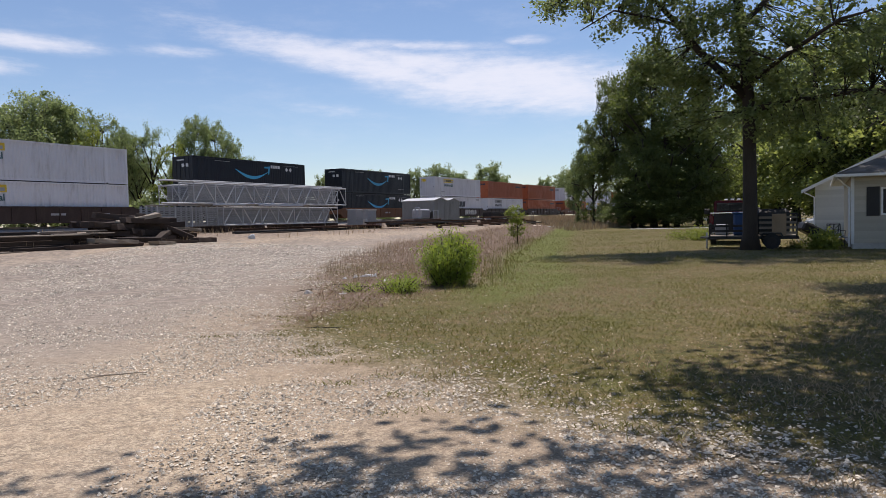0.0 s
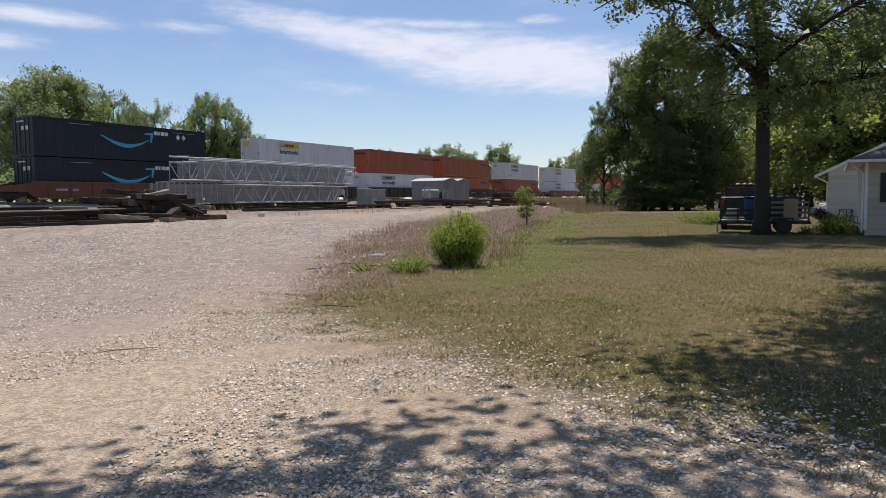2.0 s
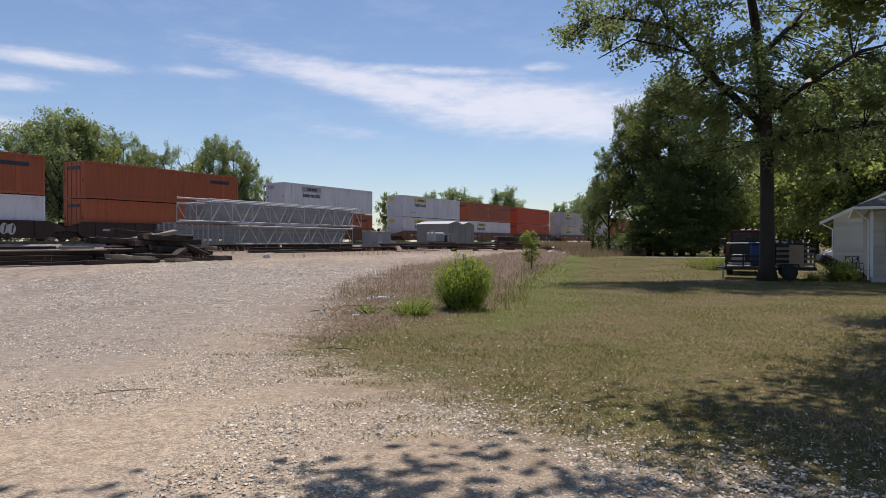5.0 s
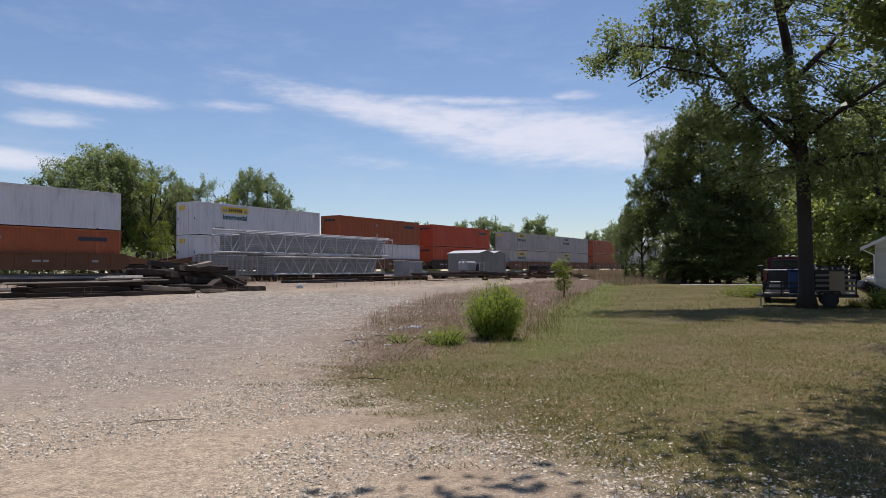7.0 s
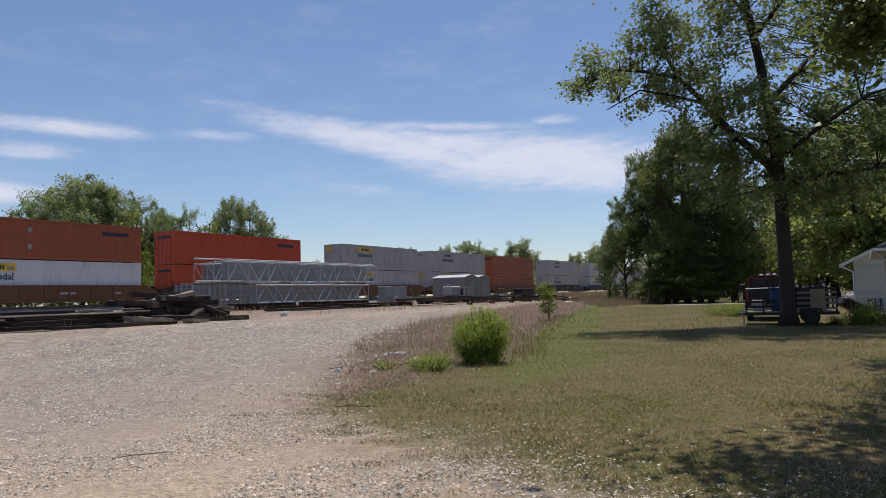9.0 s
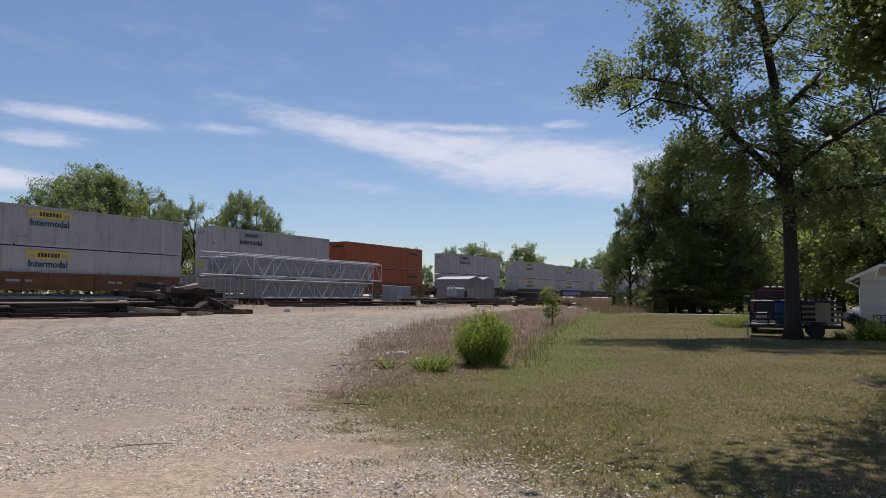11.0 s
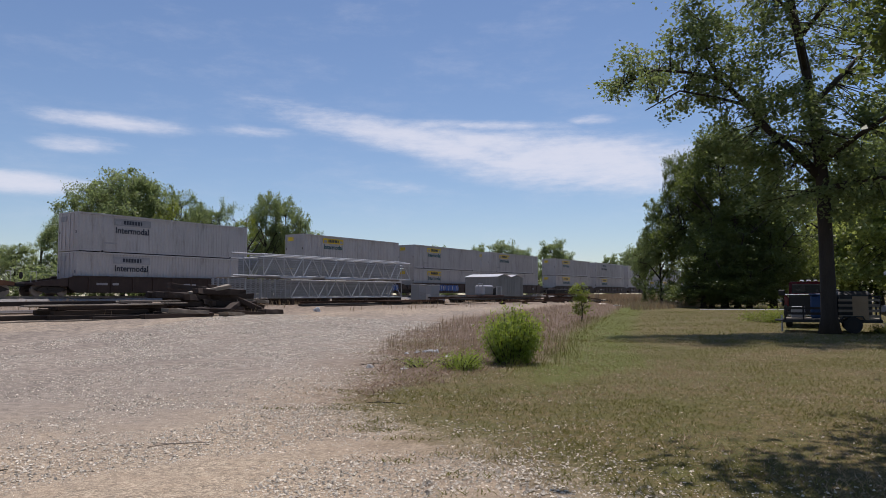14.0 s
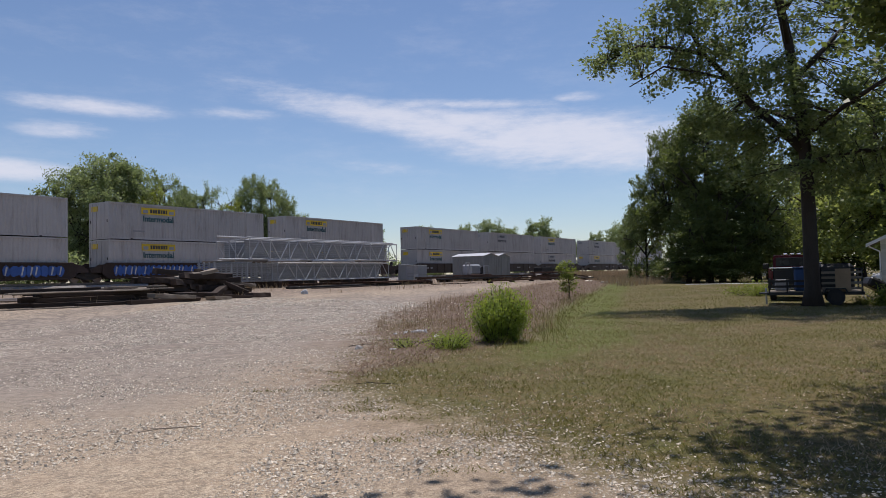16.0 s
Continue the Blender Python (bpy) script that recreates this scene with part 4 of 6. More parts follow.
    def plant(which, az, dist, rise, turn=0.0, squash=1.0):
        """rise: the angle, in degrees, at which the tree's top stands over the viewer's eye."""
        x, y = dist * math.sin(radians(az)), dist * math.cos(radians(az))
        z = float(height(np.array(x), np.array(y)))
        k = (EYE + dist * math.tan(radians(rise)) - z) / tops[which]
        m = pose(x, y, z, 0, 0, turn) @ Matrix.Diagonal((k * squash, k * squash, k, 1))
        if which in used:
            return copy_thing(kinds[which], m @ Matrix.Diagonal((*[1 / q for q in kinds[which].scale], 1)))
        used.add(which)
        kinds[which].matrix_basis = m
        return kinds[which]

    # beyond the railway, near end
    for a in [("broad", -29.2, 82, 9.2, 20, 0.85), ("broad", -31.0, 85, 8.2, 140, 0.75), ("broad", -27.6, 83, 8.6, 200, 0.7), ("broad", -33.0, 90, 5.9, 60, 0.8), ("slim", -26.0, 80, 7.0, 0, 0.85), ("open", -25.2, 85, 8.1, 90, 0.6), ("broad", -24.0, 87, 7.0, 60, 0.55),
              ("sparse", -21.9, 84, 7.5, 10, 0.6), ("slim", -20.6, 82, 6.0, 40, 1.0), ("broad", -18.9, 86, 8.0, 70, 0.5), ("willow", -17.4, 87, 7.8, 200, 0.62), ("willow", -16.4, 88, 6.6, 300, 0.5), ("open", -23.0, 86, 6.6, 200, 0.6), ("open", -15.1, 105, 5.2, 30, 0.5),
              ("broad", -24.9, 92, 5.6, 300, 0.9), ("broad", -22.9, 94, 4.6, 180, 0.8), ("broad", -19.8, 95, 5.0, 250, 0.8), ("broad", -17.8, 98, 4.8, 20, 0.9), ("broad", -27.9, 90, 6.0, 250, 0.9), ("broad", -30.4, 92, 5.6, 100, 0.9),
              ("slim", -34.5, 100, 4.2, 0, 1.2), ("broad", -37.5, 98, 3.6, 90), ("broad", -35.9, 92, 3.6, 10), ("broad", -41, 95, 3.8, 40)]:
        plant(*a)
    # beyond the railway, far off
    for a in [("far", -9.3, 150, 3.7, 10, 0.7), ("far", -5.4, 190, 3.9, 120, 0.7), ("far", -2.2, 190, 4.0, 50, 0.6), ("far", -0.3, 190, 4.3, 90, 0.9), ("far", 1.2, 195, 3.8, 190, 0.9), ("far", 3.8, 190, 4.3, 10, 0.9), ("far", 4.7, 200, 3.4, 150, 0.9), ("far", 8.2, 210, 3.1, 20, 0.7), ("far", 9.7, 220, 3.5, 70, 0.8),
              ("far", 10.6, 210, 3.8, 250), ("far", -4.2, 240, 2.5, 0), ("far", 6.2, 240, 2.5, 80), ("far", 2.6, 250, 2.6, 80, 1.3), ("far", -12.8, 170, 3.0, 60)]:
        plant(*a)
    # dark group at the lawn's far end
    for a in [("dark", 16.5, 92, 12.6, 20, 0.86), ("dark", 13.9, 97, 10.4, 130, 0.62), ("droop", 12.0, 97, 7.2, 60, 0.65), ("droop", 10.8, 101, 4.9, 200, 0.5), ("dark2", 15.0, 86, 3.2, 0, 2.0), ("dark2", 16.6, 86, 3.4, 120, 2.0), ("dark2", 18.2, 86, 3.2, 240, 2.0), ("dark2", 19.8, 90, 10.5, 60, 0.9), ("dark2", 17.4, 88, 7.5, 250, 1.1), ("dark2", 15.6, 87, 6.0, 310, 1.1),
              ("mid", 12.9, 94, 2.4, 20, 0.6), ("far", 10.4, 150, 3.0, 20, 0.6)]:
        plant(*a)
    # behind truck and house
    for a in [("mid", 21.8, 118, 7.6, 10), ("mid", 25.2, 105, 10.6, 100, 0.95), ("mid", 27.8, 84, 12.2, 220, 0.95), ("dark2", 30.8, 86, 13.0, 10, 1.0), ("mid", 34.5, 80, 13.0, 300), ("dark2", 23.4, 128, 8.2, 45, 1.2), ("dark2", 28.9, 100, 12.0, 0, 1.1), ("dark2", 20.6, 105, 8.6, 120, 0.8), ("dark2", 26.4, 112, 9.0, 200, 1.3)]:
        plant(*a)
    # low growth along the far side of the railway
    shr = None
    rng = random.Random(8)
    for i in range(46):
        s = -30 + i * 4.6 + rng.uniform(-1.5, 1.5)
        p = at(s, TRACK + rng.uniform(8, 13)).translation
        m = pose(p.x, p.y, 1.1, 0, 0, rng.uniform(0, 360)) @ Matrix.Scale(rng.uniform(0.75, 1.35), 4)
        if shr is None:
            shr = clump_tree(m, "scrubby green bush beside the railway", [(0, 0, -0.2), (0, 0.05, 0.6), (0.1, 0, 1.4)], 0.06, [], [(0, 0, 1.4, 1.7, 1.7, 1.3), (1.2, 0, 1.0, 1.2, 1.2, 1.0), (-1.2, 0.5, 1.1, 1.2, 1.3, 1.0)], 34, 2200, 0.23, "leaf_far", 77, 0.5, "bushes beyond the railway", 0.02, "bush", sides=3)
            shr["category"] = "bush"
        else:
            copy_thing(shr, m)


def yard_plants():
    # leafy weed bush beside the drive
    rng = random.Random(4)
    nr = np.random.default_rng(4)

    def stemmed(name, m, label, stems, tall, spread, per, size, mat, seed, taper=0.35, cat="bush"):
        v, f, cs = [], [], []
        for i in range(stems):
            a, q = rng.uniform(0, 6.283), math.sqrt(rng.random()) * spread
            x, y = q * math.cos(a), q * math.sin(a)
            h = tall * rng.uniform(0.62, 1.0) * (1 - taper * (q / spread) ** 2)
            tipp = (x * 1.35 + rng.uniform(-0.06, 0.06), y * 1.35 + rng.uniform(-0.06, 0.06), h)
            foot = (x * 0.55, y * 0.55, -0.02)
            tube_data([foot, ((foot[0] + tipp[0]) / 2 - 0.02, (foot[1] + tipp[1]) / 2, h * 0.5), tipp], [0.009, 0.006, 0.003], 4, v, f)
            t = nr.uniform(0.12, 1.02, (per, 1))
            w = nr.normal(size=(per, 3)) * size * 1.1
            cs.append(np.array(foot) * (1 - t) + np.array(tipp) * t + w)
        ob = thing(name, m, label, cat)
        part("stalk", mesh_of("stalk", v, f), "bark", ob)
        part("foliage", leaf_mesh("foliage", np.concatenate(cs), size, mat, seed, 0.35, 0.36, -0.6), None, ob)
        return ob

    stemmed("bush", pose(0.12, 16.9, 0.0), "bright green leafy weed bush among dry grass", 150, 1.36, 0.52, 75, 0.085, "bush", 41)
    stemmed("weed_clump", pose(-0.95, 15.5, 0.0), "low green weed clump beside the bush", 60, 0.38, 0.42, 24, 0.075, "bush", 42)
    stemmed("weed_clump", pose(-1.9, 15.9, 0.0), "small green weeds in dry grass", 22, 0.22, 0.3, 16, 0.06, "bush", 43)
    clump_tree(pose(4.5, 43.0, 0.03), "young sapling with sparse yellow-green leaves", [(0, 0, -0.05), (0.03, 0, 0.7), (-0.03, 0, 1.5), (0.02, 0, 2.3)], 0.035, [([(0.02, 0, 0.8), (0.3, 0.1, 1.3), (0.5, 0.1, 1.75)], 0.014), ([(0, 0, 0.9), (-0.35, 0, 1.4), (-0.6, 0.1, 1.7)], 0.014)],
               [(0, 0, 1.75, 0.55, 0.55, 0.55), (0, 0, 0.9, 0.42, 0.42, 0.6)], 40, 1300, 0.13, "leaf_yellow", 51, 0.26, twig=0.008, name="sapling")
    # small conifer
    v, f, cs = [], [], []
    tube_data([(0, 0, -0.05), (0, 0, 1.9)], [0.05, 0.01], 6, v, f)
    for i in range(90):
        z = rng.uniform(0.12, 1.85)
        a, q = rng.uniform(0, 6.283), 0.72 * (1 - z / 2.0) ** 0.8
        t = nr.uniform(0, 1, (40, 1))
        cs.append(np.array((0, 0, z)) * (1 - t) + np.array((q * math.cos(a), q * math.sin(a), z - 0.06)) * t + nr.normal(size=(40, 3)) * 0.03)
    fir = thing("conifer", pose(16.8, 88.5, float(height(np.array(16.8), np.array(88.5)))), "small dark conifer at the yard's edge", "tree")
    part("trunk", mesh_of("trunk", v, f), "bark", fir)
    part("needles", leaf_mesh("needles", np.concatenate(cs), 0.11, "leaf_dark", 3, 0.3, 0.25), None, fir)
    # shrub by the house and flowers near the truck
    stemmed("shrub", pose(15.45, 28.9, 0.0), "broad-leaved green shrub beside the house", 60, 0.64, 0.36, 44, 0.17, "leaf_yellow", 45, 0.5)
    stemmed("shrub", pose(14.9, 30.0, 0.0), "small shrub with pale flowers by the patio", 22, 0.34, 0.24, 26, 0.1, "leaf_yellow", 46, 0.5)
    stemmed("shrub", pose(15.0, 42.0, 0.0), "low weeds beside the parked truck", 70, 0.75, 1.4, 30, 0.15, "leaf_yellow", 47, 0.4)


def blades(name, spots, tall, wide, mat, seed, lean=0.35, label="", cat=""):
    """Upright tapering blades, one slim quad each."""
    r = np.random.default_rng(seed)
    p = np.asarray(spots, float)
    n = len(p)
    a = r.uniform(0, 2 * np.pi, n)
    side = np.stack([np.cos(a), np.sin(a), np.zeros(n)], 1)
    h = (tall * r.uniform(0.45, 1.1, n))[:, None]
    w = (wide * r.uniform(0.6, 1.4, n))[:, None]
    tip = p + np.concatenate([r.normal(size=(n, 2)) * lean * h, h], 1)
    mid = p + (tip - p) * 0.55 + np.array((0, 0, 0.06)) * h
    v = np.stack([p - side * w * 0.5, p + side * w * 0.5, mid + side * w * 0.4, tip, mid - side * w * 0.4], 1).reshape(-1, 3)
    return tagged(new(name, soup(name, v, 5, mat)), label, cat, kind="stuff")


def ground_cover():
    r = np.random.default_rng(6)

    def scatter(n, x0, x1, y0, y1, near=1.0):
        y = y0 + (y1 - y0) * r.uniform(0, 1, n) ** near
        x = x0 + (x1 - x0) * r.uniform(0, 1, n)
        return x, y

    def wave(x, y, k, q):
        return np.array([noise.noise((a * k, b * k, q)) for a, b in zip(x, y)])

    def put(x, y, keep):
        x, y = x[keep], y[keep]
        return np.stack([x, y, height(x, y) + 0.004], 1)

    # mown lawn, thinning into the gravel
    x, y = scatter(180000, -4.5, 16, 3.6, 26, 1.9)
    veg, inner = side_of(EDGE, x, y), side_of(INNER, x, y)
    fringe = wave(x, y, 0.9, 2.0) * 1.0 + wave(x, y, 3.0, 4.0) * 0.8
    keep = (veg + fringe * 1.4 > 0.15) & (r.uniform(0, 1, len(x)) < np.clip(0.25 + 0.35 * (veg + fringe), 0.12, 1)) & (np.abs(np.arctan2(x, y)) < 0.78)
    patch = wave(x, y, 0.45, 9.0) + 0.5 * wave(x, y, 1.7, 3.0)
    green = patch + r.normal(0, 0.25, len(x)) > -0.08
    blades("lawn_grass", put(x, y, keep & green), 0.045, 0.010, "grass", 1, 1.0, "short mown olive green grass", "grass")
    blades("dry_grass", put(x, y, keep & ~green), 0.04, 0.010, "straw", 2, 1.0, "short dry tan grass blades", "grass")
    # tufts on the gravel
    cx, cy = scatter(90, -3.4, 5.5, 4.6, 12, 1.0)
    ok = (side_of(EDGE, cx, cy) > -0.75)
    tx = np.repeat(cx[ok], 45) + r.normal(0, 0.16, 45 * ok.sum())
    ty = np.repeat(cy[ok], 45) + r.normal(0, 0.06, 45 * ok.sum())
    blades("grass_tufts", put(tx, ty, ty > 3.5), 0.042, 0.010, "grass", 3, 1.1, "scattered green grass tufts on gravel", "grass")
    # tall dry weeds between drive and lawn
    x, y = scatter(60000, -6, 18, 11, 95, 1.7)
    veg, inner = side_of(EDGE, x, y), side_of(INNER, x, y)
    w = wave(x, y, 0.5, 1.0) + 0.6 * wave(x, y, 1.6, 8.0)
    zone = (veg + 0.6 * w > 0.25) & (inner - 0.5 * w < 0.35)
    tall = zone & (w + np.clip((y - 16.5) / 3, -0.5, 1) * 0.75 - 0.1 + r.normal(0, 0.15, len(x)) > 0.3)
    blades("dry_weeds", put(x, y, tall & (r.uniform(0, 1, len(x)) < 0.6) & (wave(x, y, 0.9, 12.0) + 0.6 * wave(x, y, 0.3, 2.0) > 0.0)), 0.5, 0.010, "straw", 4, 0.16, "tall dry brown weeds along the drive", "weeds")
    mat = w + r.normal(0, 0.3, len(x)) > 0.05
    blades("low_dry_weeds", put(x, y, zone & mat), 0.10, 0.016, "weed", 5, 1.3, "low matted brown dead weeds", "weeds")
    blades("pale_dry_weeds", put(x, y, zone & ~mat & (r.uniform(0, 1, len(x)) < 0.45)), 0.09, 0.014, "straw", 15, 1.3, "low matted pale dry weeds", "weeds")
    x, y = scatter(4500, 0, 8, 15, 50, 1.3)
    k = np.abs(side_of(INNER, x, y)) < 0.8
    blades("tall_grass", put(x, y, k), 0.26, 0.014, "grass", 6, 0.4, "uncut pale green grass at the lawn's edge", "grass")
    x, y = scatter(26000, 12, 46, 70, 150, 1.0)
    d = -DY * x + DX * y
    blades("far_weeds", put(x, y, (d > 21) & (d < 47)), 0.7, 0.06, "straw", 7, 0.25, "dry weeds beside the railway", "weeds")
    x, y = scatter(16000, -30, 20, 24, 90, 1.0)
    d = -DY * x + DX * y
    k = (d > 31) & (d < 46) & (wave(x, y, 0.22, 6.0) > 0.12)
    blades("yard_weeds", put(x, y, k), 0.4, 0.03, "straw", 8, 0.3, "dry weeds among the stored steel", "weeds")
    # far lawn
    x, y = scatter(46000, -1, 30, 24, 70, 1.3)
    k = (side_of(INNER, x, y) > 0.3) & (np.abs(np.arctan2(x, y)) < 0.7) & (-DY * x + DX * y < 22)
    green = wave(x, y, 0.3, 9.0) + r.normal(0, 0.25, len(x)) > -0.2
    blades("lawn_grass", put(x, y, k & green), 0.06, 0.024, "grass", 11, 0.9, "short mown grass on the far lawn", "grass")
    blades("dry_grass", put(x, y, k & ~green), 0.05, 0.022, "straw", 12, 0.9, "short dry grass on the far lawn", "grass")
    # pale dead leaves and clover heads in the lawn
    x, y = scatter(12000, -3.4, 15, 6.0, 30, 1.2)
    k = (side_of(EDGE, x, y) > 0.2) & (wave(x, y, 0.7, 5.0) + r.normal(0, 0.3, len(x)) > -0.05)
    p = put(x, y, k) + (0, 0, 0.028)
    tagged(new("dead_leaves", leaf_mesh("dead_leaves", p, 0.036, "dead_leaf", 14, 1.2, 0.6)), "pale dead leaves and clover heads in the lawn", "leaves", kind="stuff")
    # loose stones
    x, y = scatter(300000, -15, 8, 3.4, 40, 2.0)
    veg = side_of(EDGE, x, y)
    patchy = wave(x, y, 0.8, 7.0) + 0.5 * wave(x, y, 2.6, 1.0)
    k = (veg < r.exponential(1.1, len(x)) - 0.15) & (np.abs(np.arctan2(x, y)) < 0.72) & (patchy + r.normal(0, 0.35, len(x)) > -0.22)
    p = put(x, y, k)[:105000]
    x, y = scatter(70000, -6, 7, 3.8, 10.5, 1.3)
    veg = side_of(EDGE, x, y)
    k = (veg < r.exponential(0.65, len(x))) & (veg > -4 * r.random(len(x))) & (np.abs(np.arctan2(x, y)) < 0.72)
    p = np.concatenate([p, put(x, y, k)[:42000]])
    n = len(p)
    sz = ((0.005 + 0.015 * r.random(n) ** 2.2) * (1 + np.clip(p[:, 1] - 10, 0, 30) * 0.06))[:, None]
    corner = np.array([(1, 0, -0.15), (0, 1, -0.15), (-1, 0, -0.15), (0, -1, -0.15), (0.2, 0.1, 0.55)])
    a = r.uniform(0, 6.283, n)
    turn = np.stack([np.stack([np.cos(a), -np.sin(a), 0 * a], 1), np.stack([np.sin(a), np.cos(a), 0 * a], 1), np.stack([0 * a, 0 * a, 1 + 0 * a], 1)], 1)
    v = corner[None] * (sz * r.uniform(0.6, 1.4, (n, 3)))[:, None, :] + r.normal(size=(n, 5, 3)) * sz[:, None] * 0.2
    v = (p[:, None, :] + np.einsum("nij,nkj->nki", turn, v)).reshape(-1, 3)
    tri = np.array([(0, 1, 4), (1, 2, 4), (2, 3, 4), (3, 0, 4)])
    f = (np.arange(n)[:, None, None] * 5 + tri[None]).reshape(-1, 3)
    me = mesh_of("loose_stones", v.tolist(), f.tolist())
    me.materials.append(M["stone"])
    tagged(new("loose_stones", me), "pale crushed stones lying loose on the drive", "gravel", kind="stuff")


yard_trees()
background_trees()
yard_plants()
ground_cover()


# ---- stored steel, timber and sheds beside the railway ----
def bar(runs, name="bar", sides=5):
    return rods(name, runs, sides)


def truss(m, length, label, tall=1.38, deep=1.25, bays=8, flip=False, panel=True, group="stacked lattice girders"):
    """A galvanised box girder: four chords, uprights, slanting braces and walkway grating inside."""
    t = thing("lattice_girder", m, label, "lattice girder", group)
    for y in (0, deep):
        for z in (0.05, tall - 0.05):
            part("chord", bar([((-length / 2, y, z), (length / 2, y, z), 0.055)], "chord", 8), "galv", t)
    step = length / bays
    for i in range(bays + 1):
        x = -length / 2 + i * step
        part("upright", bar([((x, 0, 0.05), (x, 0, tall - 0.05), 0.032), ((x, deep, 0.05), (x, deep, tall - 0.05), 0.032), ((x, 0, tall - 0.05), (x, deep, tall - 0.05), 0.032), ((x, 0, 0.05), (x, deep, 0.05), 0.032)], "upright"), "galv", t)
        if i < bays:
            h = x + step / 2
            q = (0.05, tall - 0.05) if (i % 2 == 0) != flip else (tall - 0.05, 0.05)
            for y in (0, deep):
                part("brace", bar([((x, y, q[0]), (h, y, q[1]), 0.036), ((h, y, q[1]), (x + step, y, q[0]), 0.036)], "brace"), "galv", t)
    if panel:
        for k in range(9):
            z = 0.12 + k * (tall - 0.26) / 8
            part("slat", block(-length / 2 + 0.3, length / 2 - 0.3, deep * 0.62, deep * 0.66, z - 0.06, z + 0.065), "galv_dull", t)
    return t


def girder_stack():
    low, up = 1.42, 2.93
    truss(at(43.9, 37.2, low), 13.4, "long galvanised lattice girder at the bottom of the stack", 1.36, 1.3, 7)
    truss(at(44.6, 38.8, low), 13.8, "galvanised lattice girder behind another in the stack", 1.36, 1.3, 7, True)
    truss(at(43.0, 37.0, up), 17.2, "long galvanised lattice girder on top of the stack", 1.5, 1.4, 9)
    truss(at(43.4, 38.7, up - 0.03), 18.6, "galvanised lattice girder on top, set back", 1.42, 1.3, 10, True)
    # slatted walkway bundle at the near end
    w = thing("walkway_bundle", at(34.2, 37.3, low), "bundle of grey slatted walkway gratings in the girder stack", "walkway grating")
    for i, y in enumerate((0.0, 0.5, 1.0, 1.5)):
        for k in range(9):
            part("slat", block(-2.7, 2.6, y, y + 0.05, 0.06 + k * 0.145, 0.15 + k * 0.145), "galv_dull", w)
        for x in (-2.6, -1.2, 0.2, 1.5, 2.5):
            part("post", block(x, x + 0.07, y - 0.03, y + 0.08, 0.0, 1.38), "galv", w)
    for s, n in ((31.9, 0), (33.4, 0), (36.8, 1), (40.5, 1), (45.0, 1), (49.6, 1)):
        for d in (37.1, 38.4, 39.6):
            g = ground_at(s, d)
            b = part("timber_block", block(-0.14, 0.14, -0.55, 0.55, g - 0.05, low, 0.015), "tie")
            b.matrix_basis = at(s, d, 0)
            tagged(b, "dark timber block under the girders", "timber block", "blocks under the girders")
    # spacer timbers between layers
    for s in (33, 37.5, 42, 46.5, 50):
        b = part("spacer_timber", block(-0.06, 0.06, -0.1, 3.0, low + 1.38, up, 0.01), "plank")
        b.matrix_basis = at(s, 37.1, 0)
        tagged(b, "pale spacer timber between the girder layers", "timber", "spacers in the girder stack")
    # loose pipe and angle on top
    for s0, s1, d, z, r in ((31.9, 36.2, 37.4, 4.47, 0.06), (34.4, 51.4, 37.25, 4.50, 0.05), (31.7, 34.8, 37.0, 2.98, 0.05), (36.0, 39.2, 37.0, 2.9, 0.07), (40.5, 45.5, 36.9, 2.88, 0.06)):
        b = part("steel_pipe", bar([((s0, 0, 0), (s1, 0, 0), r)], "steel_pipe", 8), "galv")
        b.matrix_basis = at(0, d, z)
        tagged(b, "loose galvanised pipe lying on the girders", "pipe", "loose pipes")


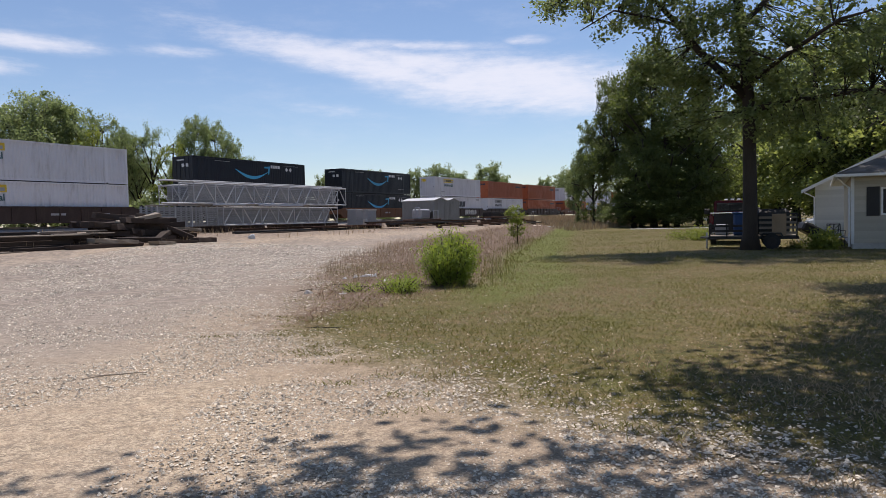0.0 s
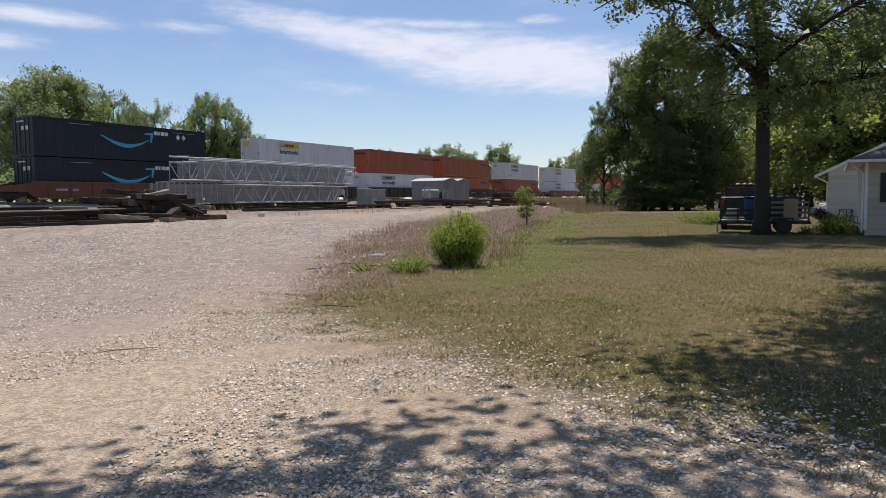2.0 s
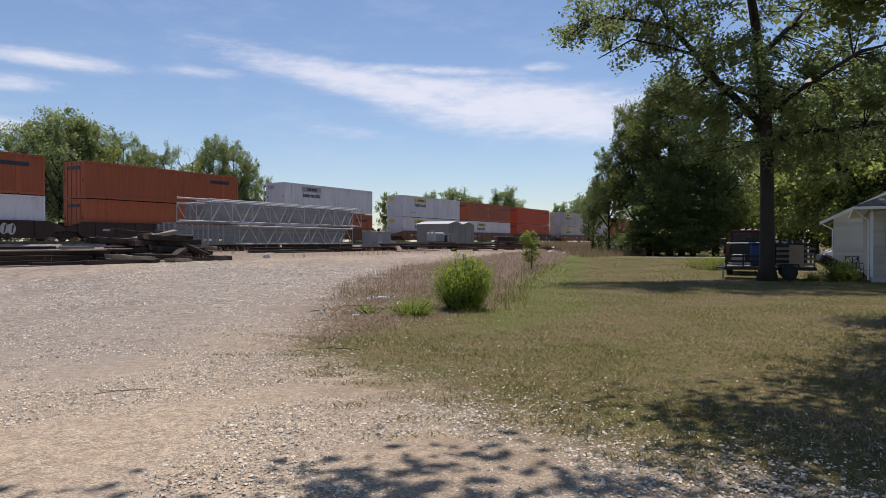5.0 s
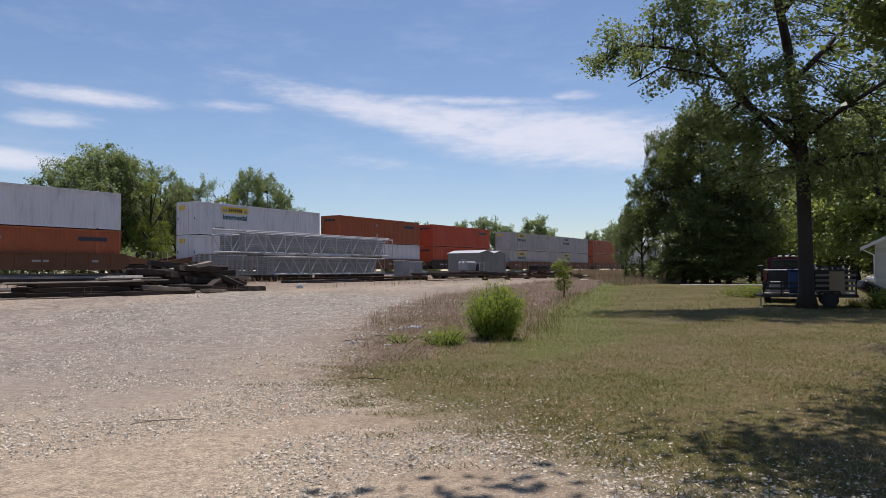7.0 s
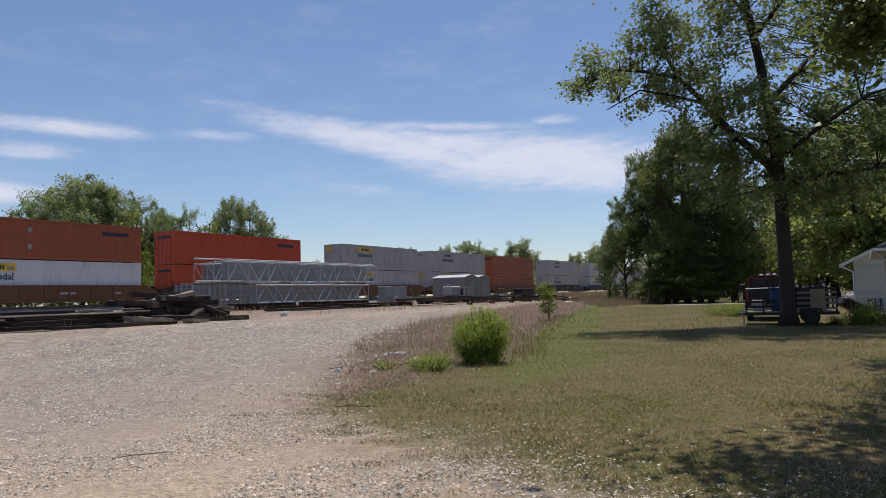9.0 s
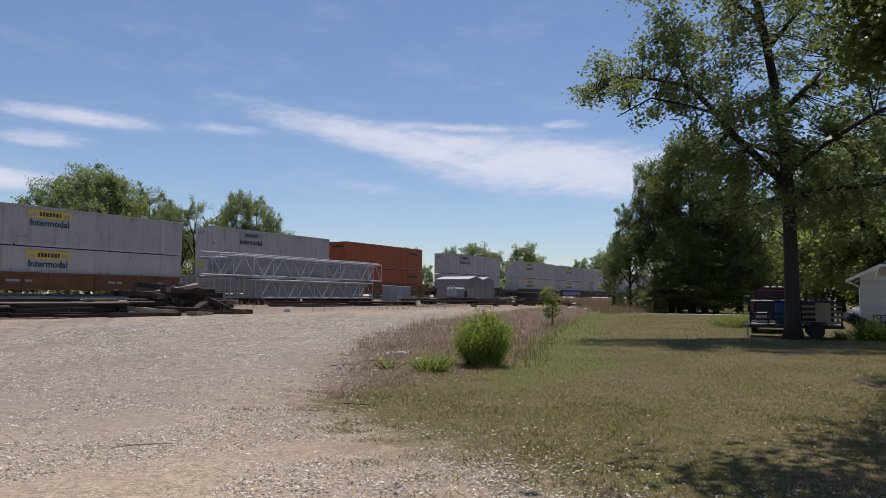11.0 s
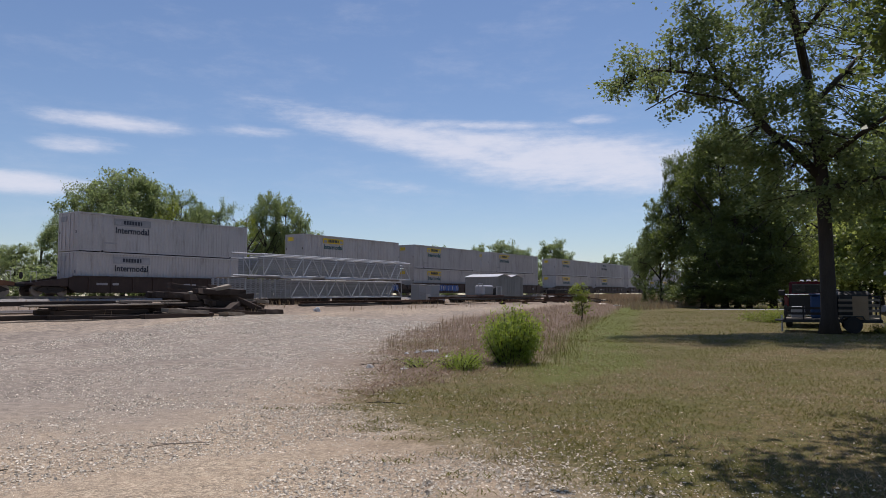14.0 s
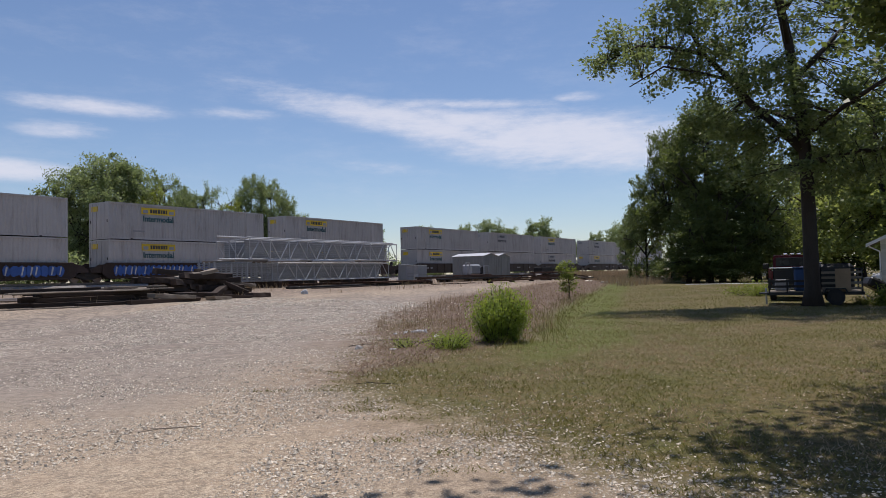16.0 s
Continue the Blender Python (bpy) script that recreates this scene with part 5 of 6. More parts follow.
def long_steel():
    """Long dark beams, mats and timbers lying in front of and beyond the girders."""
    rows = [(36.0, 52.6, 35.2, 1.22, 0.15, 0.5, "rust"), (35.4, 51.0, 34.6, 1.04, 0.15, 0.35, "iron"), (44.0, 53.4, 34.7, 1.20, 0.13, 0.9, "rust"), (37.5, 45.0, 34.2, 0.92, 0.16, 0.25, "tie"), (38.0, 52.0, 34.9, 0.90, 0.2, 0.4, "iron"),
            (53.0, 78.0, 35.6, 1.42, 0.16, 0.35, "rust"), (55.5, 72.0, 35.2, 1.28, 0.15, 0.5, "iron"), (53.5, 70.0, 36.2, 1.46, 0.14, 0.3, "iron"), (56, 59, 33.4, 0.82, 0.16, 0.25, "tie"), (60.5, 76.0, 32.8, 1.0, 0.16, 0.25, "rust"),
            (66.0, 92.0, 34.4, 1.16, 0.15, 0.3, "rust"), (74.0, 99.0, 33.2, 1.0, 0.16, 0.4, "tie"), (78.0, 101, 31.4, 0.9, 0.14, 0.3, "iron"), (80.0, 93.0, 36.4, 1.35, 0.2, 0.4, "rust"), (52.0, 56.5, 33.6, 0.84, 0.15, 0.25, "tie"), (84, 97, 30.2, 0.75, 0.16, 0.3, "tie")]
    rng = random.Random(2)
    for s0, s1, d, z, h, w, mat in rows:
        L = s1 - s0
        bm = bmesh.new()
        if mat == "rust":
            block(-L / 2, L / 2, -w / 2, w / 2, h - 0.03, h, 0, bm)
            block(-L / 2, L / 2, -w / 2, w / 2, 0, 0.03, 0, bm)
            block(-L / 2, L / 2, -0.02, 0.02, 0.03, h - 0.03, 0, bm)
        else:
            block(-L / 2, L / 2, -w / 2, w / 2, 0, h, 0.015, bm)
        ob = part("steel_beam" if mat != "tie" else "timber", bm, mat)
        ob.matrix_basis = at((s0 + s1) / 2, d, z - h, rng.uniform(-0.6, 0.6))
        tagged(ob, {"rust": "long rusty steel beam lying on blocks", "iron": "long dark steel beam lying on blocks", "tie": "long weathered timber lying on dirt"}[mat], "beam" if mat != "tie" else "timber", "long beams in the yard")
        for k in range(max(2, int(L / 3.5))):
            s = s0 + 0.6 + k * (L - 1.2) / max(1, int(L / 3.5) - 1)
            g = ground_at(s, d)
            if z - h - g > 0.04:
                b = part("timber_block", block(-0.12, 0.12, -w / 2 - 0.15, w / 2 + 0.15, g - 0.04, z - h, 0.01), "tie")
                b.matrix_basis = at(s, d, 0)
                tagged(b, "dark timber block under a steel beam", "timber block", "blocks under the beams")


def timber(L, w, h, m, mat, label, worn=0.03):
    bm = block(-L / 2, L / 2, -w / 2, w / 2, 0, h)
    bmesh.ops.subdivide_edges(bm, edges=[e for e in bm.edges if e.calc_length() > L * 0.9], cuts=4)
    rng = random.Random(int(L * 1000 + w * 100))
    for v in bm.verts:
        v.co += Vector((rng.uniform(-worn, worn) * 2, rng.uniform(-worn, worn), rng.uniform(-worn, worn) * 0.6))
    bmesh.ops.bevel(bm, geom=list(bm.edges), offset=0.012, segments=1, affect="EDGES")
    ob = part("timber", bm, mat)
    ob.matrix_basis = m
    return tagged(ob, label, "timber", "timber pile")


def timber_pile():
    rng = random.Random(12)
    g = lambda s, d: ground_at(s, d)
    # bottom layers, roughly along the track
    for i in range(40):
        layer = (0, 0, 0, 0, 1, 1, 1, 2, 2, 3)[i % 10]
        s, d = rng.uniform(23.9, 28.8 - 0.5 * layer) + 0.25 * layer, rng.uniform(31.9, 34.4) + 0.1 * layer
        L = rng.uniform(2.0, 3.3)
        timber(L, 0.36, 0.3, at(s, d, g(s, d) - 0.03 + layer * 0.34 + rng.uniform(0, 0.06), rng.uniform(-35, 35)) @ pose(0, 0, 0, rng.uniform(-9, 9), rng.uniform(-6, 6), 0), "tie", "dark creosoted railway timber in a heap", 0.04)
    for s, d, z, turn, tilt, L, w, mat in [
        (26.4, 32.6, 1.86, -14, -11, 2.3, 0.5, "plank"), (27.4, 33.0, 1.75, 20, 14, 2.2, 0.36, "tie"), (28.2, 32.2, 1.2, -40, 24, 2.4, 0.34, "tie"), (27.6, 32.0, 0.95, 30, -14, 2.4, 0.36, "tie"), (29.2, 32.6, 1.22, 2, 3, 2.5, 0.75, "plank"), (29.1, 32.7, 0.85, 4, 2, 2.3, 0.6, "tie"),
        (29.6, 31.2, 0.56, 10, 2, 1.7, 0.6, "tie"), (22.9, 30.7, 0.48, 3, 0, 4.2, 0.4, "tie"), (23.4, 30.8, 0.74, -5, 4, 2.3, 0.6, "plank"), (26.2, 30.6, 0.52, 14, 5, 1.5, 0.6, "plank"), (25.2, 31.3, 0.72, -3, 2, 2.6, 0.36, "tie"), (27.8, 31.2, 0.5, -20, 5, 2.0, 0.4, "tie"), (24.6, 32.4, 1.5, 6, 4, 2.6, 0.36, "tie")]:
        timber(L, w, 0.26 if mat == "tie" else 0.2, at(s, d, z, turn) @ pose(0, 0, 0, rng.uniform(-6, 6), tilt, 0), mat, "sun-bleached plank on the timber heap" if mat == "plank" else "dark railway timber on the heap", 0.04)
    # neat stack at the near end: timbers with pale boards and rail lengths on top
    for layer in range(3):
        for k in range(4):
            s, d = 19.8 + rng.uniform(-0.4, 0.4), 31.6 + k * 0.42 + layer * 0.1
            timber(rng.uniform(4.6, 6.4), 0.3, 0.2, at(s, d, g(s, d) - 0.02 + 0.21 * layer, rng.uniform(-2, 2)), "tie", "dark timber in a low stack", 0.02)
    for s, d, z, L, turn, mat in ((19.0, 31.3, 1.18, 6.8, 1, "plank"), (22.4, 31.6, 1.22, 3.2, -1, "plank"), (22.3, 32.1, 1.34, 3.4, 2, "plank"), (18.2, 31.8, 1.2, 4.4, 2, "plank"), (16.6, 30.8, 0.52, 4.5, -4, "plank"), (20.2, 30.9, 0.5, 3.6, 2, "tie"), (15.4, 31.8, 0.6, 4.5, 0, "tie"), (17.4, 32.6, 1.2, 6.5, 1, "tie"), (13.2, 32.0, 0.6, 5, 3, "tie"), (12.2, 31.2, 0.5, 4, -3, "plank")):
        timber(L, 0.32, 0.06 if mat == "plank" else 0.2, at(s, d, z, turn), mat, "pale flat board lying on the timber stack" if mat == "plank" else "dark timber lying by the stack", 0.012)
    for d in (33.9, 34.5):
        o = part("rail_length", bar([((-7, 0, 0), (7, 0, 0), 0.06)], "rail_length", 6), "rail")
        o.matrix_basis = at(18.5, d, g(18.5, d) + 0.06)
        tagged(o, "spare length of steel rail on the dirt", "rail", "spare rails")


def sheds():
    def shed(m, label):
        w, dp, h, pk = 3.35, 4.3, 2.3, 0.32
        s = thing("shed", m, label, "shed", "metal sheds")
        for x0, x1, y0, y1 in ((0, 0.05, 0, dp), (w - 0.05, w, 0, dp), (0.05, w - 0.05, 0, 0.05), (0.05, w - 0.05, dp - 0.05, dp)):
            part("wall", block(x0, x1, y0, y1, 0, h), "shed", s)
        for k in range(11):
            part("rib", block(-0.02, 0.003, 0.2 + k * 0.39, 0.26 + k * 0.39, 0.02, h - 0.02), "shed", s)
        for k in range(8):
            part("rib", block(0.25 + k * 0.4, 0.31 + k * 0.4, -0.02, 0.003, 0.02, h - 0.02), "shed", s)
        for y0, y1 in ((0.003, 0.05), (dp - 0.05, dp - 0.003)):
            part("gable", prism([(0.0, h), (w, h), (w / 2, h + pk)], y0, y1), "shed", s)
        for sg in (0, 1):
            e, r = (-0.1, w / 2) if sg == 0 else (w / 2, w + 0.1)
            ze, zr = (h - 0.02, h + pk + 0.01) if sg == 0 else (h + pk + 0.01, h - 0.02)
            part("roof_panel", prism([(e, ze), (r, zr), (r, zr + 0.05), (e, ze + 0.05)], -0.12, dp + 0.12), "roof_white", s, "bright white metal roof panel")
        part("door", block(w / 2 - 0.7, w / 2 + 0.7, -0.035, -0.005, 0.05, 2.0), "shed", s)
        part("skid", block(0.1, 0.3, 0, dp, -0.35, 0, 0.01), "tie", s)
        part("skid", block(w - 0.3, w - 0.1, 0, dp, -0.35, 0, 0.01), "tie", s)
        return s

    a = shed(at(73.2, 40.0, 1.42), "pale grey sheet-metal shed with a white roof")
    copy_thing(a, at(76.75, 40.1, 1.40))


def yard_clutter():
    def cabinet(s, d, w, h, dp, label, lean=0.0):
        g = ground_at(s, d)
        c = thing("cabinet", at(s, d, g) @ pose(0, 0, 0, 0, lean, 0), label, "cabinet", "grey metal cabinets")
        part("body", block(-w / 2, w / 2, 0, dp, 0.12, h, 0.03), "cabinet", c)
        part("lid", block(-w / 2 - 0.05, w / 2 + 0.05, -0.05, dp + 0.05, h, h + 0.07, 0.02), "galv", c)
        part("plinth", block(-w / 2 + 0.04, w / 2 - 0.04, 0.04, dp - 0.04, -0.03, 0.12), "tie", c)
        for k in range(5):
            part("louvre", block(-w / 2 + 0.1, w / 2 - 0.1, -0.015, 0.005, 0.3 + k * 0.13, 0.36 + k * 0.13), "galv_dull", c)

    cabinet(52.0, 35.9, 1.15, 1.55, 0.9, "tall grey metal cabinet beside the girders", 3)
    cabinet(56.3, 37.4, 1.45, 1.55, 1.0, "wide grey metal cabinet beside the girders")
    # white plastic drum next to the cabinet
    bm = bmesh.new()
    disc(bm, (0, 0, 0.35), (0, 0, 1), 0.22, 0.7, 14)
    disc(bm, (0, 0, 0.72), (0, 0, 1), 0.17, 0.06, 14)
    d = part("drum", bm, "litter")
    d.matrix_basis = at(54.4, 36.9, ground_at(54.4, 36.9) - 0.01)
    tagged(d, "white plastic drum between grey cabinets", "drum")
    # machine on a rack: pale blue-white tank with frame
    g = 1.46
    r = thing("generator_skid", at(64.6, 36.6, g), "pale blue-white machine on a steel skid", "machine")
    part("skid", block(-2.6, 2.6, -0.6, 0.9, -0.45, 0.12, 0.02), "rust", r)
    part("housing", block(-1.1, 0.9, -0.4, 0.7, 0.12, 1.15, 0.12), "galv", r)
    part("panel", block(-0.9, 0.7, -0.43, -0.39, 0.3, 0.95), "cabinet", r)
    for x in (-2.4, -1.6, 1.4, 2.4):
        part("frame_post", block(x - 0.05, x + 0.05, -0.55, -0.45, 0.12, 1.0 + 0.3 * (x < 0)), "galv", r)
    part("frame_rail", block(-2.45, -1.55, -0.55, -0.45, 1.25, 1.35), "galv", r)
    part("frame_rail", block(1.35, 2.45, -0.55, -0.45, 0.95, 1.05), "galv", r)
    part("hose_reel", disc(bmesh.new(), (1.9, 0.1, 0.55), (0, 1, 0), 0.4, 0.3, 14), "black", r)
    # small pieces of hardware on the racks
    rng = random.Random(15)
    for i in range(22):
        s, dd = rng.uniform(53.5, 92), rng.uniform(36.6, 39.2)
        w, h = rng.uniform(0.3, 1.1), rng.uniform(0.2, 0.75)
        z = ground_at(s, dd)
        bm = block(-w / 2, w / 2, -0.3, 0.3, -0.04, h, 0.03)
        block(-w / 2 - 0.04, w / 2 + 0.04, -0.34, 0.34, h - 0.08, h - 0.02, 0.01, bm)
        o = part("crate", bm, rng.choice(["cabinet", "iron", "rust", "galv_dull", "plank"]))
        o.matrix_basis = at(s, dd, z, rng.uniform(-20, 20))
        tagged(o, "small crate of hardware among the stored steel", "crate", "crates in the yard")
    # two pale upright boards and a concrete lump by the far beams
    for s, t in ((90.2, 8), (91.0, -5)):
        o = part("board", block(-0.22, 0.22, -0.04, 0.04, -0.05, 1.25, 0.01), "plank")
        o.matrix_basis = at(s, 34.4, ground_at(s, 34.4), 20) @ pose(0, 0, 0, 0, t, 0)
        tagged(o, "pale board standing on end", "board", "standing boards")
    # pickup-height trolley behind the shed row
    o = thing("flat_trolley", at(85.5, 37.5, ground_at(85.5, 37.5)), "dark flat railway trolley with load", "trolley")
    part("deck", block(-3.4, 3.4, -0.8, 0.8, 0.55, 0.75, 0.02), "rust", o)
    part("load", block(-2.8, 1.4, -0.6, 0.6, 0.75, 1.35, 0.05), "iron", o)
    for x in (-2.4, 2.4):
        for y in (-0.7, 0.7):
            part("wheel", disc(bmesh.new(), (x, y, 0.27), (0, 1, 0), 0.3, 0.1, 16), "iron", o)
    # litter and lumps
    def lump(name, x, y, rx, ry, rz, mat, label, cat, seed, z=None):
        bm = bmesh.new()
        bmesh.ops.create_icosphere(bm, subdivisions=2, radius=1.0)
        rr = random.Random(seed)
        for v in bm.verts:
            k = 1 + 0.45 * noise.noise(v.co * 1.7 + Vector((seed, 0, 0)))
            v.co = Vector((v.co.x * rx * k, v.co.y * ry * k, max(v.co.z, -0.25) * rz * k))
        ob = part(name, bm, mat)
        ob.matrix_basis = pose(x, y, float(height(np.array(x), np.array(y))) if z is None else z, 0, 0, rr.uniform(0, 90))
        return tagged(ob, label, cat)

    p = at(33.9, 31.6).translation
    lump("plastic_bag", p.x, p.y, 0.26, 0.2, 0.3, "litter", "crumpled white plastic bag on the gravel", "litter", 3)
    for i, (x, y, a, h) in enumerate(((-2.45, 19.7, 0.14, 0.08), (-2.15, 20.1, 0.22, 0.07), (-1.9, 19.8, 0.1, 0.10), (-2.7, 19.4, 0.12, 0.05), (-3.0, 15.7, 0.12, 0.09), (-2.2, 15.4, 0.1, 0.05), (-1.5, 18.4, 0.13, 0.07))):
        lump("plastic_sheet", x, y, a, a * 0.5, h, "litter" if i < 4 else "concrete", "scrap of white plastic in dry weeds" if i < 4 else "pale stone in dry weeds", "litter" if i < 4 else "stone", 20 + i)
    for i in range(16):
        s, dd = rng.uniform(78, 104), rng.uniform(27.5, 33)
        q = at(s, dd).translation
        lump("rubble", q.x, q.y, rng.uniform(0.2, 0.6), rng.uniform(0.2, 0.5), rng.uniform(0.1, 0.3), rng.choice(["concrete", "tan", "rust", "stone"]), "lump of rubble at the lawn's end", "rubble", 40 + i)["group"] = "rubble heap"
    for i, (x, y) in enumerate(((12.2, 80), (13.6, 81), (14.6, 82.2))):
        lump("concrete_slab", x, y, 0.9, 0.5, 0.16, "concrete", "broken pale concrete slab in weeds", "concrete slab", 70 + i)
    lump("boulder", 22.0, 95, 0.5, 0.5, 0.45, "concrete", "pale boulder under the dark trees", "boulder", 90)
    # fallen sticks
    for x, y, L, a, mat in ((-3.5, 7.48, 0.62, 20, "plank"), (-1.75, 10.5, 0.7, -18, "bark"), (-4.6, 6.2, 0.2, 60, "bark"), (-1.3, 17.2, 0.9, 12, "bark"), (-0.75, 16.6, 0.8, -20, "plank"), (-2.5, 17.6, 0.8, 5, "bark"), (-3.1, 16.4, 0.6, 35, "bark"), (-1.9, 16.9, 0.7, -35, "bark"), (-0.6, 17.5, 0.7, 40, "plank")):
        v, f = [], []
        tube_data([(-L / 2, 0, 0.01), (-L / 6, 0.03, 0.025), (L / 5, -0.01, 0.03), (L / 2, 0.03, 0.02)], [0.004, 0.007, 0.006, 0.003], 5, v, f)
        tube_data([(-L / 6, 0.03, 0.025), (-L / 3, 0.10, 0.02)], [0.006, 0.003], 4, v, f)
        o = part("stick", mesh_of("stick", v, f), mat)
        o.matrix_basis = pose(x, y, float(height(np.array(x), np.array(y))), 0, 0, a)
        tagged(o, "thin fallen stick on the gravel", "stick", "fallen sticks")


girder_stack()
long_steel()
timber_pile()
sheds()
yard_clutter()


# ---- house, truck and trailer ----
def house():
    h = thing("house", pose(16.5, 28.7, 0, 0, 0, -27.98), "cream and white sided house with grey shingle roof", "house")
    # near block: front wall with a window, x to the right, y away
    W, dp, hh = 13.0, 8.0, 3.0

    def siding(name, x0, x1, y, z0, z1, mat, holes=()):
        """Lapped boards across a wall that faces the yard."""
        n = int((z1 - z0) / 0.155)
        me = None
        for k in range(n):
            z = z0 + k * 0.155
            runs = [(x0, x1)]
            for a, b, c, d in holes:
                if c < z + 0.15 and z < d:
                    runs = [r for q in runs for r in ((q[0], min(q[1], a)), (max(q[0], b), q[1])) if r[1] - r[0] > 0.02]
            for a, b in runs:
                bm = bmesh.new()
                vs = [bm.verts.new(p) for p in ((a, y - 0.022, z), (b, y - 0.022, z), (b, y - 0.006, z + 0.155), (a, y - 0.006, z + 0.155), (a, y, z), (b, y, z))]
                bm.faces.new((vs[0], vs[1], vs[2], vs[3]))
                bm.faces.new((vs[0], vs[4], vs[5], vs[1]))
                part("siding_board", bm, mat, name)

    win = (0.98, 2.4, 1.35, 2.45)
    wall = part("wall", block(0, win[0], 0, 0.2, 0.25, hh), "siding_beige", h)
    part("wall", block(win[1], W, 0, 0.2, 0.25, hh), "siding_beige", h)
    part("wall", block(win[0], win[1], 0, 0.2, 0.25, win[2]), "siding_beige", h)
    part("wall", block(win[0], win[1], 0, 0.2, win[3], hh), "siding_beige", h)
    part("wall", block(0, 0.2, 0.2, 12, 0.25, hh), "siding_beige", h)
    part("wall", block(W - 0.2, W, 0.2, 8, 0.25, hh), "siding", h)
    part("foundation", block(-0.0, W, 0.03, 12, -0.05, 0.25), "concrete", h)
    siding(wall, 0, W, 0, 0.25, hh, "siding_beige", (win,))
    part("corner_board", block(-0.05, 0.06, -0.035, 0.08, 0.2, hh), "trim", h)
    w = part("window", block(win[0] + 0.02, win[1] - 0.02, 0.09, 0.11, win[2] + 0.02, win[3] - 0.02), "glass_dark", h)
    for a in ((win[0], win[0] + 0.07, win[2], win[3]), (win[1] - 0.07, win[1], win[2], win[3]), (win[0] + 0.07, win[1] - 0.07, win[3] - 0.07, win[3]), (win[0] + 0.07, win[1] - 0.07, win[2], win[2] + 0.07), (1.64, 1.74, win[2] + 0.07, win[3] - 0.07)):
        part("frame", block(a[0], a[1], 0.02, 0.088, a[2], a[3]), "trim", w)
    for x in (win[0] - 0.5, win[1] + 0.05):
        s = part("shutter", block(x, x + 0.45, -0.06, -0.024, win[2] - 0.03, win[3] + 0.03), "black", h)
        for k in range(9):
            part("slat", block(x + 0.06, x + 0.39, -0.075, -0.058, win[2] + 0.05 + k * 0.117, win[2] + 0.12 + k * 0.117), "black", s)
    # low hipped roof with eaves
    def sheet(name, pts, mat, thick=0.06):
        bm = bmesh.new()
        n = len(pts)
        a = [bm.verts.new(p) for p in pts]
        b = [bm.verts.new((p[0], p[1], p[2] + thick)) for p in pts]
        bm.faces.new(a)
        bm.faces.new(b[::-1])
        for i in range(n):
            bm.faces.new((a[i], a[(i + 1) % n], b[(i + 1) % n], b[i]))
        return part(name, bm, mat, h)

    e = hh - 0.03
    sheet("roof", [(-0.6, -0.6, e), (W + 0.6, -0.6, e), (W - 2, 5, e + 1.75), (3.4, 5, e + 1.75)], "shingle")
    sheet("roof", [(-0.6, -0.6, e), (3.4, 5, e + 1.75), (3.4, 12, e + 1.75), (-0.6, 12, e)], "shingle")
    part("soffit", block(-0.56, W + 0.5, -0.56, -0.03, hh - 0.1, hh - 0.05), "trim", h)
    part("soffit", block(-0.56, -0.06, -0.02, 12, hh - 0.1, hh - 0.05), "trim", h)
    part("gutter", block(-0.68, W + 0.6, -0.68, -0.58, hh - 0.12, hh + 0.0, 0.02), "trim", h)
    part("gutter", block(-0.68, -0.58, -0.57, 12, hh - 0.12, hh + 0.0, 0.02), "trim", h)
    part("downspout", bar([((-0.6, -0.3, hh - 0.1), (-0.12, -0.05, hh - 0.55), 0.04), ((-0.12, -0.05, hh - 0.55), (-0.12, -0.05, 0.1), 0.04)], "downspout"), "trim", h)
    # white gabled wing further back
    x0, y0, we = -1.45, 17.0, 8.6
    b0, top = 0.0, 3.15
    wing = part("wing_wall", prism([(x0, b0), (x0 + we, b0), (x0 + we, top), (x0 + we / 2, top + 2.1), (x0, top)], y0, y0 + 0.2), "siding", h, "white sided gable wall")
    siding(wing, x0, x0 + we, y0, b0 + 0.2, top, "siding")
    sheet("wing_roof", [(x0 - 0.75, y0 - 0.5, top - 0.36), (x0 - 0.75, y0 + 7, top - 0.36), (x0 + we / 2, y0 + 7, top + 2.16), (x0 + we / 2, y0 - 0.5, top + 2.16)], "shingle")
    sheet("wing_roof", [(x0 + we + 0.75, y0 - 0.5, top - 0.36), (x0 + we + 0.75, y0 + 7, top - 0.36), (x0 + we / 2, y0 + 7, top + 2.16), (x0 + we / 2, y0 - 0.5, top + 2.16)], "shingle")
    k = (2.16 + 0.36) / (we / 2 + 0.75)
    part("bargeboard", prism([(x0 - 0.75, top - 0.5), (x0 + we / 2, top + 2.02), (x0 + we / 2, top + 2.22), (x0 - 0.75, top - 0.30)], y0 - 0.56, y0 - 0.505), "trim", h)
    part("rake_soffit", prism([(x0 - 0.7, top - 0.44), (x0 + we / 2, top + 2.06), (x0 + we / 2, top + 2.1), (x0 - 0.7, top - 0.40)], y0 - 0.5, y0 - 0.025), "trim", h)
    part("wing_side", block(x0, x0 + 0.2, y0 + 0.2, y0 + 7, b0, top), "siding", h)
    part("downspout", bar([((x0 - 0.6, y0 - 0.3, top - 0.45), (x0 - 0.05, y0 - 0.06, top - 0.75), 0.04), ((x0 - 0.05, y0 - 0.06, top - 0.75), (x0 - 0.05, y0 - 0.06, 0.1), 0.04)], "downspout"), "trim", h)


